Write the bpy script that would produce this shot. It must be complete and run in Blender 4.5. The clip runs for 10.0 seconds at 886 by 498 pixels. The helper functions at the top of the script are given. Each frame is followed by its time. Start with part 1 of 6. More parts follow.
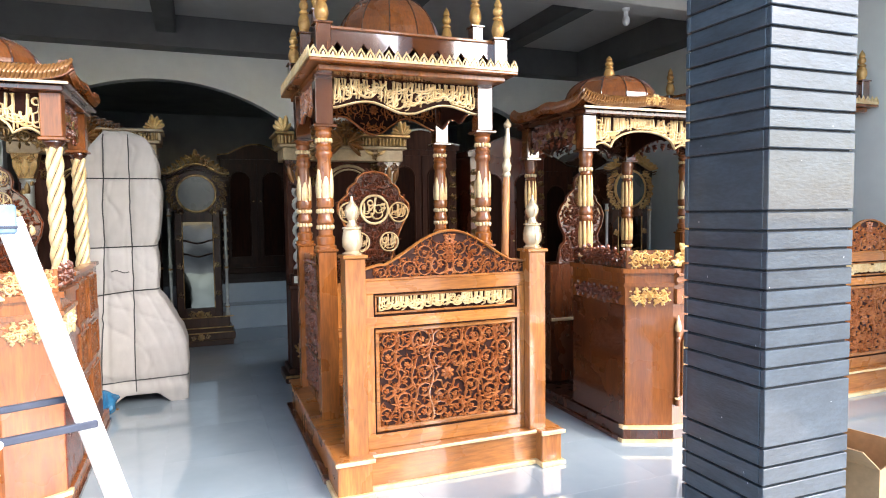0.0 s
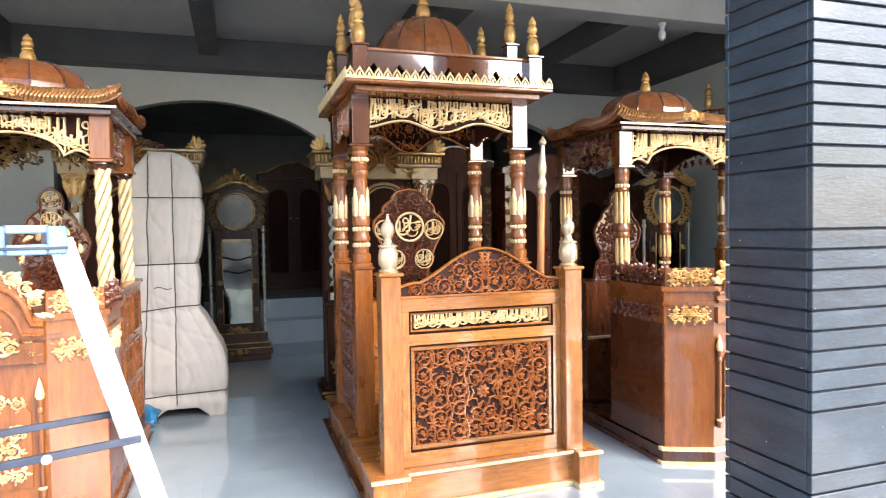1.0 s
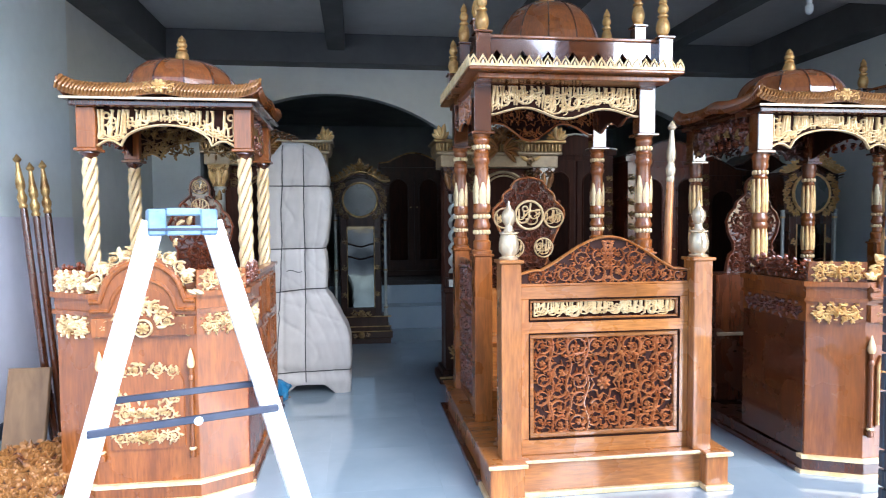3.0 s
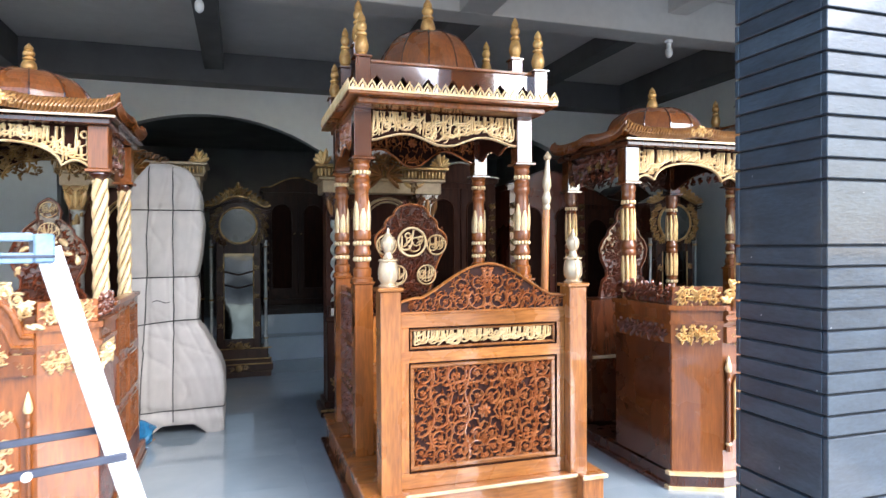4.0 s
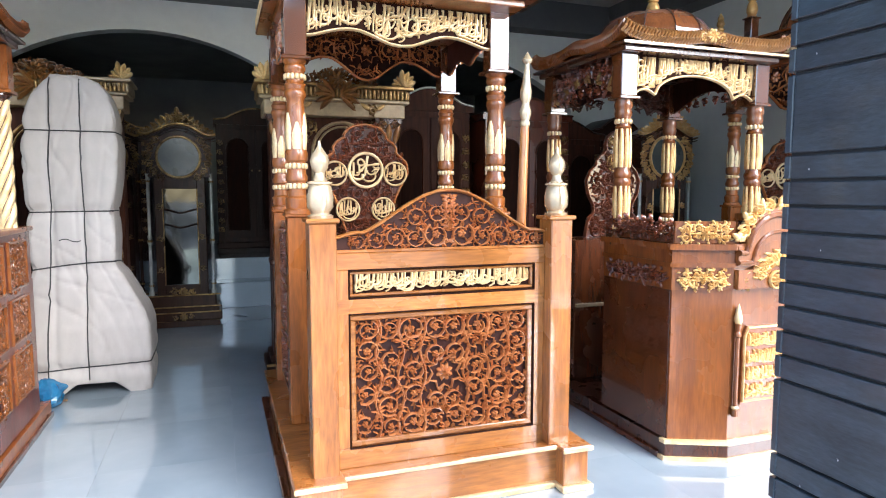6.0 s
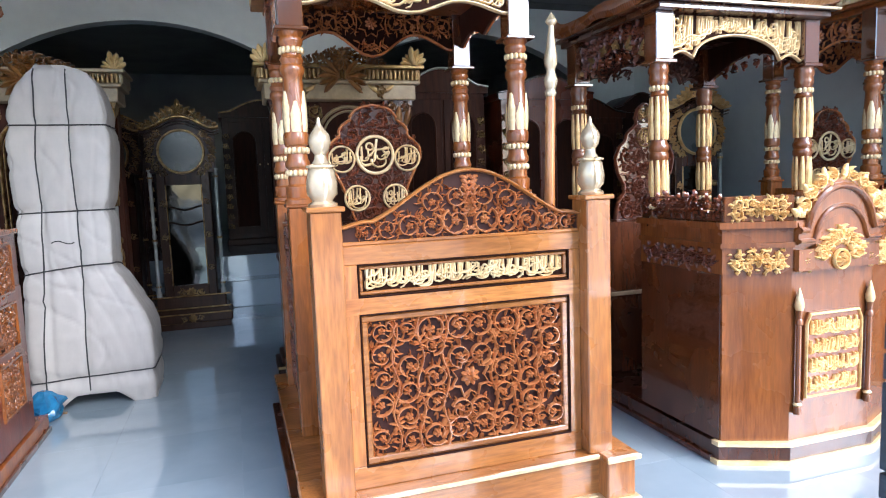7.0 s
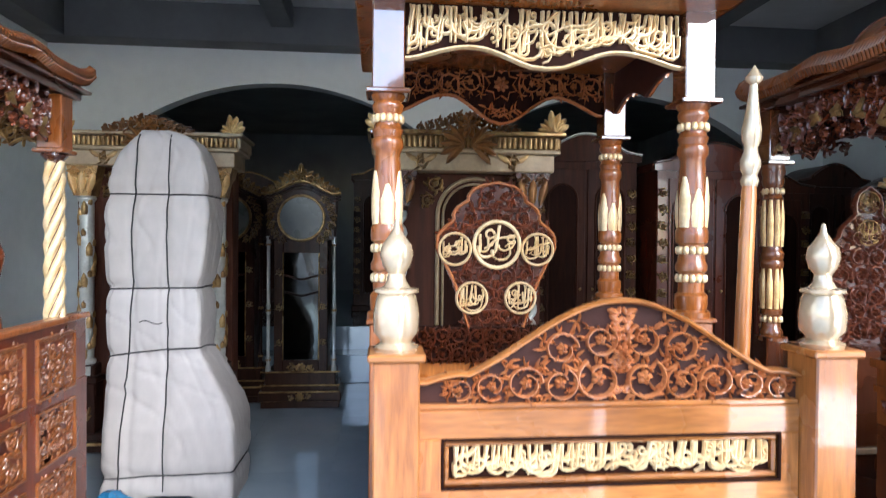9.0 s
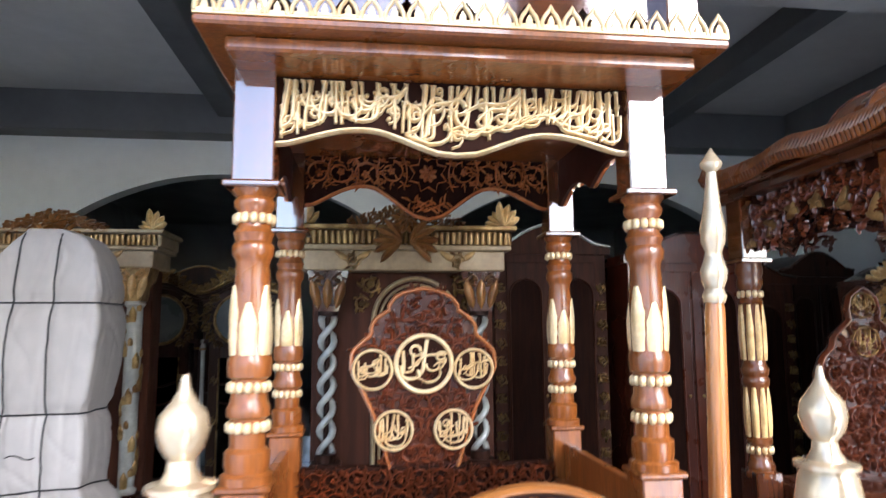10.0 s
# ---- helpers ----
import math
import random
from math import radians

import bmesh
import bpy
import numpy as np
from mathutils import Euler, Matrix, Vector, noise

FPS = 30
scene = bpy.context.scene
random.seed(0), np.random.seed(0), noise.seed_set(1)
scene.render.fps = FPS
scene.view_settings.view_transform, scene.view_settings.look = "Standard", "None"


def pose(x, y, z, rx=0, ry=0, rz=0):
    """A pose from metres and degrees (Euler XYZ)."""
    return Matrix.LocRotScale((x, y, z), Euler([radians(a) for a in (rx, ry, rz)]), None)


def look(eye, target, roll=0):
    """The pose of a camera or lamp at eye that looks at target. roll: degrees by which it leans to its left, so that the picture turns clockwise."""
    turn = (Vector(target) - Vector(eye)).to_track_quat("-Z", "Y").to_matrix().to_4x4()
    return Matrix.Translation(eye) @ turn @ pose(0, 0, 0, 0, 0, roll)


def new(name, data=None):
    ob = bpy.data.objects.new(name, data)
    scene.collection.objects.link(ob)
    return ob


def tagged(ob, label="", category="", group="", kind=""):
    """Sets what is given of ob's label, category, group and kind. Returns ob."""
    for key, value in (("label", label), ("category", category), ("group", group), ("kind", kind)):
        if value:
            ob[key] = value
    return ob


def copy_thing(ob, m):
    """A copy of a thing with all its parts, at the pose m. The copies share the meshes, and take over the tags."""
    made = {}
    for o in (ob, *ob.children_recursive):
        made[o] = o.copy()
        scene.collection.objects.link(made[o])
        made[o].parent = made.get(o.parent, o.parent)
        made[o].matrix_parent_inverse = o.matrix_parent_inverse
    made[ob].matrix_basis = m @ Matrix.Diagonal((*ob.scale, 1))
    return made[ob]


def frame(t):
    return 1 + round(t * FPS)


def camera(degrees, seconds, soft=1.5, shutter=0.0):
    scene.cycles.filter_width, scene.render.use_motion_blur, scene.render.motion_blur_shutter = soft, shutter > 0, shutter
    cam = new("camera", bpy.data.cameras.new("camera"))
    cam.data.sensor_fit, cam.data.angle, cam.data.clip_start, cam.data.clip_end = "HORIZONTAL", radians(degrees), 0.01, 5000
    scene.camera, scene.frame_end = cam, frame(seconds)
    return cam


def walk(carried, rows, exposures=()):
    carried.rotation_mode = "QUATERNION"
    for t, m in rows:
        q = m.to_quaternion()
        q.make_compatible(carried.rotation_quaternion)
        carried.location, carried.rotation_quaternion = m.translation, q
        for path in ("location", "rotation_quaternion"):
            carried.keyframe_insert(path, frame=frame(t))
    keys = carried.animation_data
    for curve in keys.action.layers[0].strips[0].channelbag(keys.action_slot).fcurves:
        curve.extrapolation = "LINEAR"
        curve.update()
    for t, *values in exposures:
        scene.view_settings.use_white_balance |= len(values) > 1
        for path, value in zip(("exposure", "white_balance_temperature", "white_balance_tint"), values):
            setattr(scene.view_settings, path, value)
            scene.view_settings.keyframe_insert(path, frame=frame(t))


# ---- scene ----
cam = camera(69.9, 10.0, 1.0, 0.3)
EXPOSURE = [(0.0, 2.20, 6700, 12), (0.5, 2.18, 6650, 12), (1.0, 2.20, 6750, 12), (1.5, 2.05, 6600, 12), (2.0, 2.17, 5950, 11), (3.5, 1.84, 5600, 10), (4.0, 2.00, 6150, 12), (4.5, 2.22, 7000, 14), (5.5, 2.23, 6500, 12), (7.0, 2.05, 5750, 11), (7.5, 1.98, 5700, 11), (8.0, 1.97, 5700, 11), (8.5, 1.95, 5650, 11), (9.0, 2.18, 5850, 12), (10.0, 2.22, 6000, 14)]
PATH = [
    (0, (0.362, 0.704, 1.388), (1.084, 2.565, 1.27), -0.7),
    (0.5, (0.364, 0.706, 1.394), (1.083, 2.57, 1.305), -0.7),
    (1, (0.356, 0.701, 1.401), (0.978, 2.601, 1.333), -0.9),
    (1.5, (0.337, 0.699, 1.401), (0.875, 2.625, 1.38), -0.3),
    (2, (0.297, 0.708, 1.405), (0.623, 2.679, 1.329), -1.0),
    (2.2, (0.307, 0.699, 1.389), (0.519, 2.686, 1.303), -0.6),
    (3.3, (0.338, 0.703, 1.378), (0.699, 2.668, 1.275), -0.1),
    (3.5, (0.353, 0.716, 1.361), (0.817, 2.657, 1.237), -0.1),
    (4, (0.395, 0.764, 1.383), (1.002, 2.669, 1.372), -0.3),
    (4.5, (0.423, 0.936, 1.386), (1.185, 2.782, 1.492), 0.0),
    (5, (0.449, 1.086, 1.341), (1.289, 2.899, 1.26), -0.6),
    (5.5, (0.596, 1.209, 1.28), (1.325, 3.057, 1.046), -0.0),
    (5.7, (0.651, 1.265, 1.281), (1.33, 3.135, 1.081), 0.6),
    (6.8, (0.787, 1.605, 1.256), (1.402, 3.501, 1.084), -1.6),
    (7, (0.795, 1.654, 1.247), (1.41, 3.546, 1.038), -2.1),
    (7.5, (0.803, 1.779, 1.243), (1.315, 3.7, 1.027), -0.1),
    (8, (0.873, 1.961, 1.254), (1.216, 3.922, 1.06), -0.4),
    (8.5, (0.945, 2.121, 1.308), (1.151, 4.099, 1.095), -0.7),
    (9, (1.033, 2.361, 1.423), (1.231, 4.351, 1.397), 0.5),
    (9.5, (1.136, 2.548, 1.504), (1.339, 4.538, 1.547), -2.3),
    (10, (1.331, 2.778, 1.537), (1.568, 4.749, 1.781), -0.3),
]
walk(cam, [(t, look(eye, target, roll)) for t, eye, target, roll in PATH], EXPOSURE)

# ---- light ----
world = bpy.data.worlds.new("world")
scene.world = world
world.use_nodes = True
_nt = world.node_tree
_sky = _nt.nodes.new("ShaderNodeTexSky")
_sky.sky_type = "NISHITA"
_sky.sun_disc = False
_sky.sun_elevation = radians(36)
_sky.sun_rotation = radians(147)
_sky.air_density, _sky.dust_density, _sky.ozone_density = 1.0, 1.2, 1.5
_nt.links.new(_sky.outputs["Color"], _nt.nodes["Background"].inputs["Color"])
_nt.nodes["Background"].inputs["Strength"].default_value = 0.15
_sun = bpy.data.lights.new("sun", "SUN")
_sun.energy, _sun.angle, _sun.color = 2.0, radians(50), (1.0, 0.98, 0.96)
sun = new("sun", _sun)
sun.matrix_world = look((7.32, -6.73, 8.43), (1.0, 3.0, 0.0))

# ---- materials ----
def mat(name, a, b=None, rough=0.4, metal=0.0, scale=6.0, stretch=(1, 1, 1), bump=0.0, bump_scale=60.0, coat=0.0, lo=0.35, hi=0.65,
        fine=0.0, per=0.0, rough_var=0.1, spec=0.5, coat_ior=1.7):
    """Procedural surface: two colours mixed by a stretched noise, a finer grain on top, gloss that varies, and relief."""
    m = bpy.data.materials.new(name)
    m.use_nodes = True
    nt = m.node_tree
    n, link = nt.nodes, nt.links.new
    p = n["Principled BSDF"]
    p.inputs["Metallic"].default_value = metal
    p.inputs["Coat Weight"].default_value = coat
    p.inputs["Coat Roughness"].default_value = 0.05
    p.inputs["Coat IOR"].default_value = coat_ior
    p.inputs["Specular IOR Level"].default_value = spec
    tc = n.new("ShaderNodeTexCoord")
    mp = n.new("ShaderNodeMapping")
    mp.inputs["Scale"].default_value = stretch
    link(tc.outputs["Object"], mp.inputs["Vector"])
    oi = n.new("ShaderNodeObjectInfo")
    addv = n.new("ShaderNodeVectorMath")
    addv.operation = "ADD"
    mulv = n.new("ShaderNodeVectorMath")
    mulv.operation = "SCALE"
    comb = n.new("ShaderNodeCombineXYZ")
    for k in range(3):
        link(oi.outputs["Random"], comb.inputs[k])
    link(comb.outputs[0], mulv.inputs[0])
    mulv.inputs["Scale"].default_value = 7.0
    link(mp.outputs[0], addv.inputs[0])
    link(mulv.outputs[0], addv.inputs[1])
    no = n.new("ShaderNodeTexNoise")
    no.inputs["Scale"].default_value = scale
    no.inputs["Detail"].default_value = 5.0
    no.inputs["Distortion"].default_value = 0.6
    link(addv.outputs[0], no.inputs["Vector"])
    ramp = n.new("ShaderNodeValToRGB")
    ramp.color_ramp.elements[0].position, ramp.color_ramp.elements[1].position = lo, hi
    ramp.color_ramp.elements[0].color = (*a, 1)
    ramp.color_ramp.elements[1].color = (*(b or a), 1)
    link(no.outputs["Fac"], ramp.inputs["Fac"])
    colour = ramp.outputs["Color"]
    if fine:
        nf = n.new("ShaderNodeTexNoise")
        nf.inputs["Scale"].default_value = scale * 7
        nf.inputs["Detail"].default_value = 3.0
        link(addv.outputs[0], nf.inputs["Vector"])
        mr = n.new("ShaderNodeMapRange")
        mr.inputs["From Min"].default_value, mr.inputs["From Max"].default_value = 0.3, 0.7
        mr.inputs["To Min"].default_value, mr.inputs["To Max"].default_value = 1 - fine, 1 + fine * 0.6
        link(nf.outputs["Fac"], mr.inputs["Value"])
        mul = n.new("ShaderNodeVectorMath")
        mul.operation = "SCALE"
        link(colour, mul.inputs[0])
        link(mr.outputs[0], mul.inputs["Scale"])
        colour = mul.outputs[0]
    if per:
        mr2 = n.new("ShaderNodeMapRange")
        mr2.inputs["To Min"].default_value, mr2.inputs["To Max"].default_value = 1 - per, 1 + per
        link(oi.outputs["Random"], mr2.inputs["Value"])
        mul2 = n.new("ShaderNodeVectorMath")
        mul2.operation = "SCALE"
        link(colour, mul2.inputs[0])
        link(mr2.outputs[0], mul2.inputs["Scale"])
        colour = mul2.outputs[0]
    link(colour, p.inputs["Base Color"])
    nr = n.new("ShaderNodeTexNoise")
    nr.inputs["Scale"].default_value = 3.5
    nr.inputs["Detail"].default_value = 4.0
    link(tc.outputs["Object"], nr.inputs["Vector"])
    rr = n.new("ShaderNodeMapRange")
    rr.inputs["From Min"].default_value, rr.inputs["From Max"].default_value = 0.3, 0.7
    rr.inputs["To Min"].default_value, rr.inputs["To Max"].default_value = max(0.02, rough - rough_var), rough + rough_var
    link(nr.outputs["Fac"], rr.inputs["Value"])
    link(rr.outputs[0], p.inputs["Roughness"])
    if bump:
        nb = n.new("ShaderNodeTexNoise")
        nb.inputs["Scale"].default_value = bump_scale
        nb.inputs["Detail"].default_value = 3.0
        link(addv.outputs[0], nb.inputs["Vector"])
        bp = n.new("ShaderNodeBump")
        bp.inputs["Strength"].default_value = bump
        bp.inputs["Distance"].default_value = 0.004
        link(nb.outputs["Fac"], bp.inputs["Height"])
        link(bp.outputs[0], p.inputs["Normal"])
    return m


UP = (6, 6, 0.7)       # grain along z
ALONG = (0.7, 6, 6)    # grain along x
TEAK = mat("teak_varnish", (0.49, 0.186, 0.042), (0.25, 0.077, 0.016), 0.28, 0, 2.4, UP, 0.16, 30, 0.6, 0.25, 0.80, 0.3, 0.12)
TEAK_H = mat("teak_varnish_across", (0.49, 0.186, 0.042), (0.26, 0.082, 0.017), 0.28, 0, 2.4, ALONG, 0.16, 30, 0.6, 0.25, 0.80, 0.3, 0.12)
# darker copy of the teak; on the rope-column pulpit it includes weaker light
TEAK_DEEP = mat("teak_deep_varnish", (0.33, 0.102, 0.019), (0.155, 0.042, 0.008), 0.3, 0, 2.4, UP, 0.12, 30, 0.35, 0.25, 0.80, 0.3, 0.10)
CARVED = mat("carved_teak", (0.56, 0.21, 0.07), (0.38, 0.115, 0.034), 0.2, 0, 16, (1, 1, 1), 0.06, 90, 1.0, 0.3, 0.7, 0.15, coat_ior=1.9)
CARVE_GROUND = mat("carving_ground", (0.050, 0.014, 0.007), (0.028, 0.008, 0.005), 0.5, 0, 9, (1, 1, 1), 0.15, 70, spec=0.25)
CARVED_MID = mat("carved_brown_wood", (0.19, 0.046, 0.015), (0.095, 0.022, 0.008), 0.28, 0, 14, (1, 1, 1), 0.1, 90, 0.4, 0.3, 0.7, 0.2)
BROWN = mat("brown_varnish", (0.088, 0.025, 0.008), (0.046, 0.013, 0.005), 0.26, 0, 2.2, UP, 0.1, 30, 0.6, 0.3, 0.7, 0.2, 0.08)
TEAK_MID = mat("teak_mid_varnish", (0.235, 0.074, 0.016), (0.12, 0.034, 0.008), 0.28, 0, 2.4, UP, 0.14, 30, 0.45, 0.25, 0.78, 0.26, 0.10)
CARVED_DARK = mat("carved_dark_wood", (0.11, 0.03, 0.012), (0.045, 0.012, 0.006), 0.25, 0, 12, (1, 1, 1), 0.15, 80, 0.7, 0.3, 0.7, 0.2)
CLOCK_WOOD = mat("clock_dark_varnish", (0.060, 0.026, 0.014), (0.030, 0.013, 0.008), 0.35, 0, 4, UP, 0.1, 40, 0.0, 0.3, 0.7, 0.2, spec=0.2)
# near-black wood, also used for the shade seen through pierced friezes
RECESS = mat("recess_shade_wood", (0.030, 0.010, 0.005), (0.017, 0.006, 0.004), 0.6, 0, 6, UP, 0.1, spec=0.06)
DARK = mat("dark_wood", (0.040, 0.016, 0.010), (0.020, 0.009, 0.006), 0.36, 0, 4, UP, 0.1, 40, 0.0, spec=0.12)
DULL_WOOD = mat("dull_red_wood", (0.085, 0.028, 0.014), (0.045, 0.015, 0.008), 0.55, 0, 4, UP, 0.12, 40, 0.0, spec=0.15)
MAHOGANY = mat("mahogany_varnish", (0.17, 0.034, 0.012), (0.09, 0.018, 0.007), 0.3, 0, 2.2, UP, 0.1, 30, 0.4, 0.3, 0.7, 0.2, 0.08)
LACQUER = mat("gloss_lacquer", (0.16, 0.05, 0.015), (0.10, 0.03, 0.009), 0.1, 0, 2.2, UP, 0.05, 30, 1.0, 0.3, 0.7, 0.15, 0.05, 0.04, 0.5, 2.3)
GOLD = mat("gold_paint", (0.86, 0.60, 0.26), (0.60, 0.34, 0.11), 0.38, 0.2, 14, (1, 1, 1), 0.25, 90, 0.15, 0.35, 0.7, 0.15)
GOLD_DEEP = mat("deep_gold_paint", (0.70, 0.42, 0.14), (0.42, 0.21, 0.06), 0.34, 0.4, 14, (1, 1, 1), 0.2, 90, 0.2, 0.35, 0.7, 0.15)
GOLD_WOOD = mat("gilt_stained_wood", (0.40, 0.19, 0.055), (0.22, 0.09, 0.025), 0.34, 0.25, 9, (1, 1, 1), 0.2, 60, 0.2, 0.3, 0.7, 0.2)
GILT_DULL = mat("soft_gold_paint", (0.86, 0.69, 0.42), (0.62, 0.43, 0.2), 0.36, 0.35, 14, (1, 1, 1), 0.25, 90, 0.15, 0.35, 0.7, 0.18)
GOLD_PALE = mat("pale_gold_paint", (0.88, 0.70, 0.41), (0.68, 0.45, 0.19), 0.36, 0.25, 12, (1, 1, 1), 0.2, 90, 0.2, 0.3, 0.75, 0.12)
CHAMPAGNE = mat("champagne_lacquer", (0.66, 0.52, 0.34), (0.50, 0.36, 0.20), 0.2, 0.5, 7, (1, 1, 1), 0.05, 60, 0.6, 0.3, 0.75, 0.08)
OLD_GOLD = mat("antique_gold", (0.54, 0.36, 0.14), (0.20, 0.105, 0.035), 0.34, 0.6, 14, (1, 1, 1), 0.3, 90, 0, 0.35, 0.65, 0.2)
CREAM = mat("cream_paint", (0.46, 0.35, 0.20), (0.32, 0.22, 0.11), 0.4, 0.05, 6, (1, 1, 1), 0.1, 60, 0, 0.3, 0.7, 0.15)
SILVER = mat("silver_white_paint", (0.62, 0.64, 0.58), (0.42, 0.42, 0.36), 0.34, 0.2, 8, (1, 1, 1), 0.1, 60, 0.1, 0.3, 0.7, 0.1)
FOAM = mat("packing_foam", (0.46, 0.43, 0.39), (0.41, 0.38, 0.345), 0.6, 0, 2.5, (1, 1, 0.6), 0.12, 25, 0, 0.3, 0.7, 0.06)
STRAP = mat("black_strap", (0.02, 0.02, 0.02), (0.03, 0.03, 0.03), 0.5, 0, 20)
WALL = mat("wall_paint", (0.74, 0.77, 0.74), (0.66, 0.69, 0.67), 0.6, 0, 1.5, (1, 1, 1), 0.1, 40, 0, 0.3, 0.7, 0.03)
WALL_DADO = mat("dado_paint", (0.68, 0.70, 0.80), (0.60, 0.62, 0.73), 0.45, 0, 1.5, (1, 1, 1), 0.1, 40, 0, 0.3, 0.7, 0.03)
WALL_LIT = mat("side_wall_daylit_paint", (0.74, 0.82, 0.84), (0.68, 0.76, 0.79), 0.5, 0, 1.5, (1, 1, 1), 0.1, 40, 0, 0.3, 0.7, 0.03)
BACKROOM = mat("back_room_shaded_paint", (0.34, 0.35, 0.33), (0.26, 0.27, 0.26), 0.7, 0, 1.5, (1, 1, 1), 0.1, 40)
CEIL = mat("ceiling_paint", (0.60, 0.59, 0.56), (0.52, 0.51, 0.48), 0.75, 0, 1.2, (1, 1, 1), 0.15, 30, 0, 0.3, 0.7, 0.04)
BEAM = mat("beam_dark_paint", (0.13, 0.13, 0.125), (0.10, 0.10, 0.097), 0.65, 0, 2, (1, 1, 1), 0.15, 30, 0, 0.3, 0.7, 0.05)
BEAM_FRONT = mat("beam_daylit_grey_paint", (0.55, 0.53, 0.48), (0.47, 0.45, 0.41), 0.65, 0, 2, (1, 1, 1), 0.15, 30, 0, 0.3, 0.7, 0.05)
TILE = mat("floor_tile", (0.32, 0.385, 0.43), (0.27, 0.335, 0.38), 0.04, 0, 2.0, (1, 1, 1), 0.0, 30, 0.6, 0.3, 0.7, 0.02, 0.008, 0.025, 0.6, 1.7)
GROUT = mat("grout", (0.30, 0.36, 0.40), (0.27, 0.33, 0.37), 0.3, 0, 10)
CONCRETE = mat("concrete", (0.48, 0.47, 0.45), (0.38, 0.37, 0.36), 0.8, 0, 0.8, (1, 1, 1), 0.3, 20, 0, 0.3, 0.7, 0.1)
SLATE = mat("slate_tile", (0.038, 0.056, 0.074), (0.020, 0.031, 0.044), 0.38, 0, 5, (1, 1, 3), 0.3, 40, 0.2, 0.3, 0.7, 0.25, 0.15)
WALL_FAR = mat("unseen_wall_render", (0.24, 0.21, 0.18), (0.17, 0.15, 0.13), 0.85, 0, 0.7, (1, 1, 1), 0.3, 8, 0, 0.3, 0.7, 0.15)
SLATE_JOINT = mat("slate_joint", (0.012, 0.014, 0.018), (0.02, 0.022, 0.026), 0.8, 0, 20)
CHIP = mat("paint_splash", (0.7, 0.7, 0.7), (0.55, 0.56, 0.58), 0.6, 0, 20)
ALU = mat("white_ladder_paint", (0.82, 0.82, 0.82), (0.74, 0.74, 0.75), 0.35, 0.1, 8, (1, 1, 1), 0.05, 60, 0, 0.3, 0.8, 0.06)
BLUE = mat("blue_plastic", (0.13, 0.22, 0.33), (0.20, 0.30, 0.40), 0.4, 0, 12, (1, 1, 1), 0.2, 60, 0, 0.35, 0.65, 0.15)
STEEL = mat("blue_steel", (0.035, 0.045, 0.075), (0.06, 0.07, 0.10), 0.4, 0.3, 12, (1, 1, 1), 0.1)
CARD = mat("cardboard", (0.46, 0.29, 0.15), (0.38, 0.23, 0.11), 0.75, 0, 6, (1, 1, 1), 0.2, 50, 0, 0.3, 0.7, 0.1)
RAW = mat("raw_board", (0.21, 0.125, 0.06), (0.14, 0.08, 0.04), 0.6, 0, 3, UP, 0.2)
BAG = mat("blue_bag", (0.015, 0.11, 0.24), (0.03, 0.19, 0.36), 0.25, 0, 12, (1, 1, 1), 0.4, 40)
WHITE = mat("white_plastic", (0.78, 0.78, 0.76), (0.7, 0.7, 0.68), 0.3, 0, 10)
DIAL = mat("dial_glass", (0.10, 0.11, 0.10), (0.06, 0.07, 0.065), 0.3, 0, 6, (1, 1, 1), 0.0, 30, 0.0, 0.3, 0.7, 0.1)


def glass_mat(name, colour, rough=0.03):
    m = bpy.data.materials.new(name)
    m.use_nodes = True
    p = m.node_tree.nodes["Principled BSDF"]
    p.inputs["Base Color"].default_value = (*colour, 1)
    p.inputs["Roughness"].default_value = rough
    p.inputs["Transmission Weight"].default_value = 1.0
    p.inputs["IOR"].default_value = 1.45
    return m


MIRROR = mat("dark_glass", (0.07, 0.074, 0.07), (0.03, 0.032, 0.03), 0.05, 1.0, 5, (1, 1, 1), 0.06, 14, 0, 0.3, 0.7, 0, 0, 0.04)

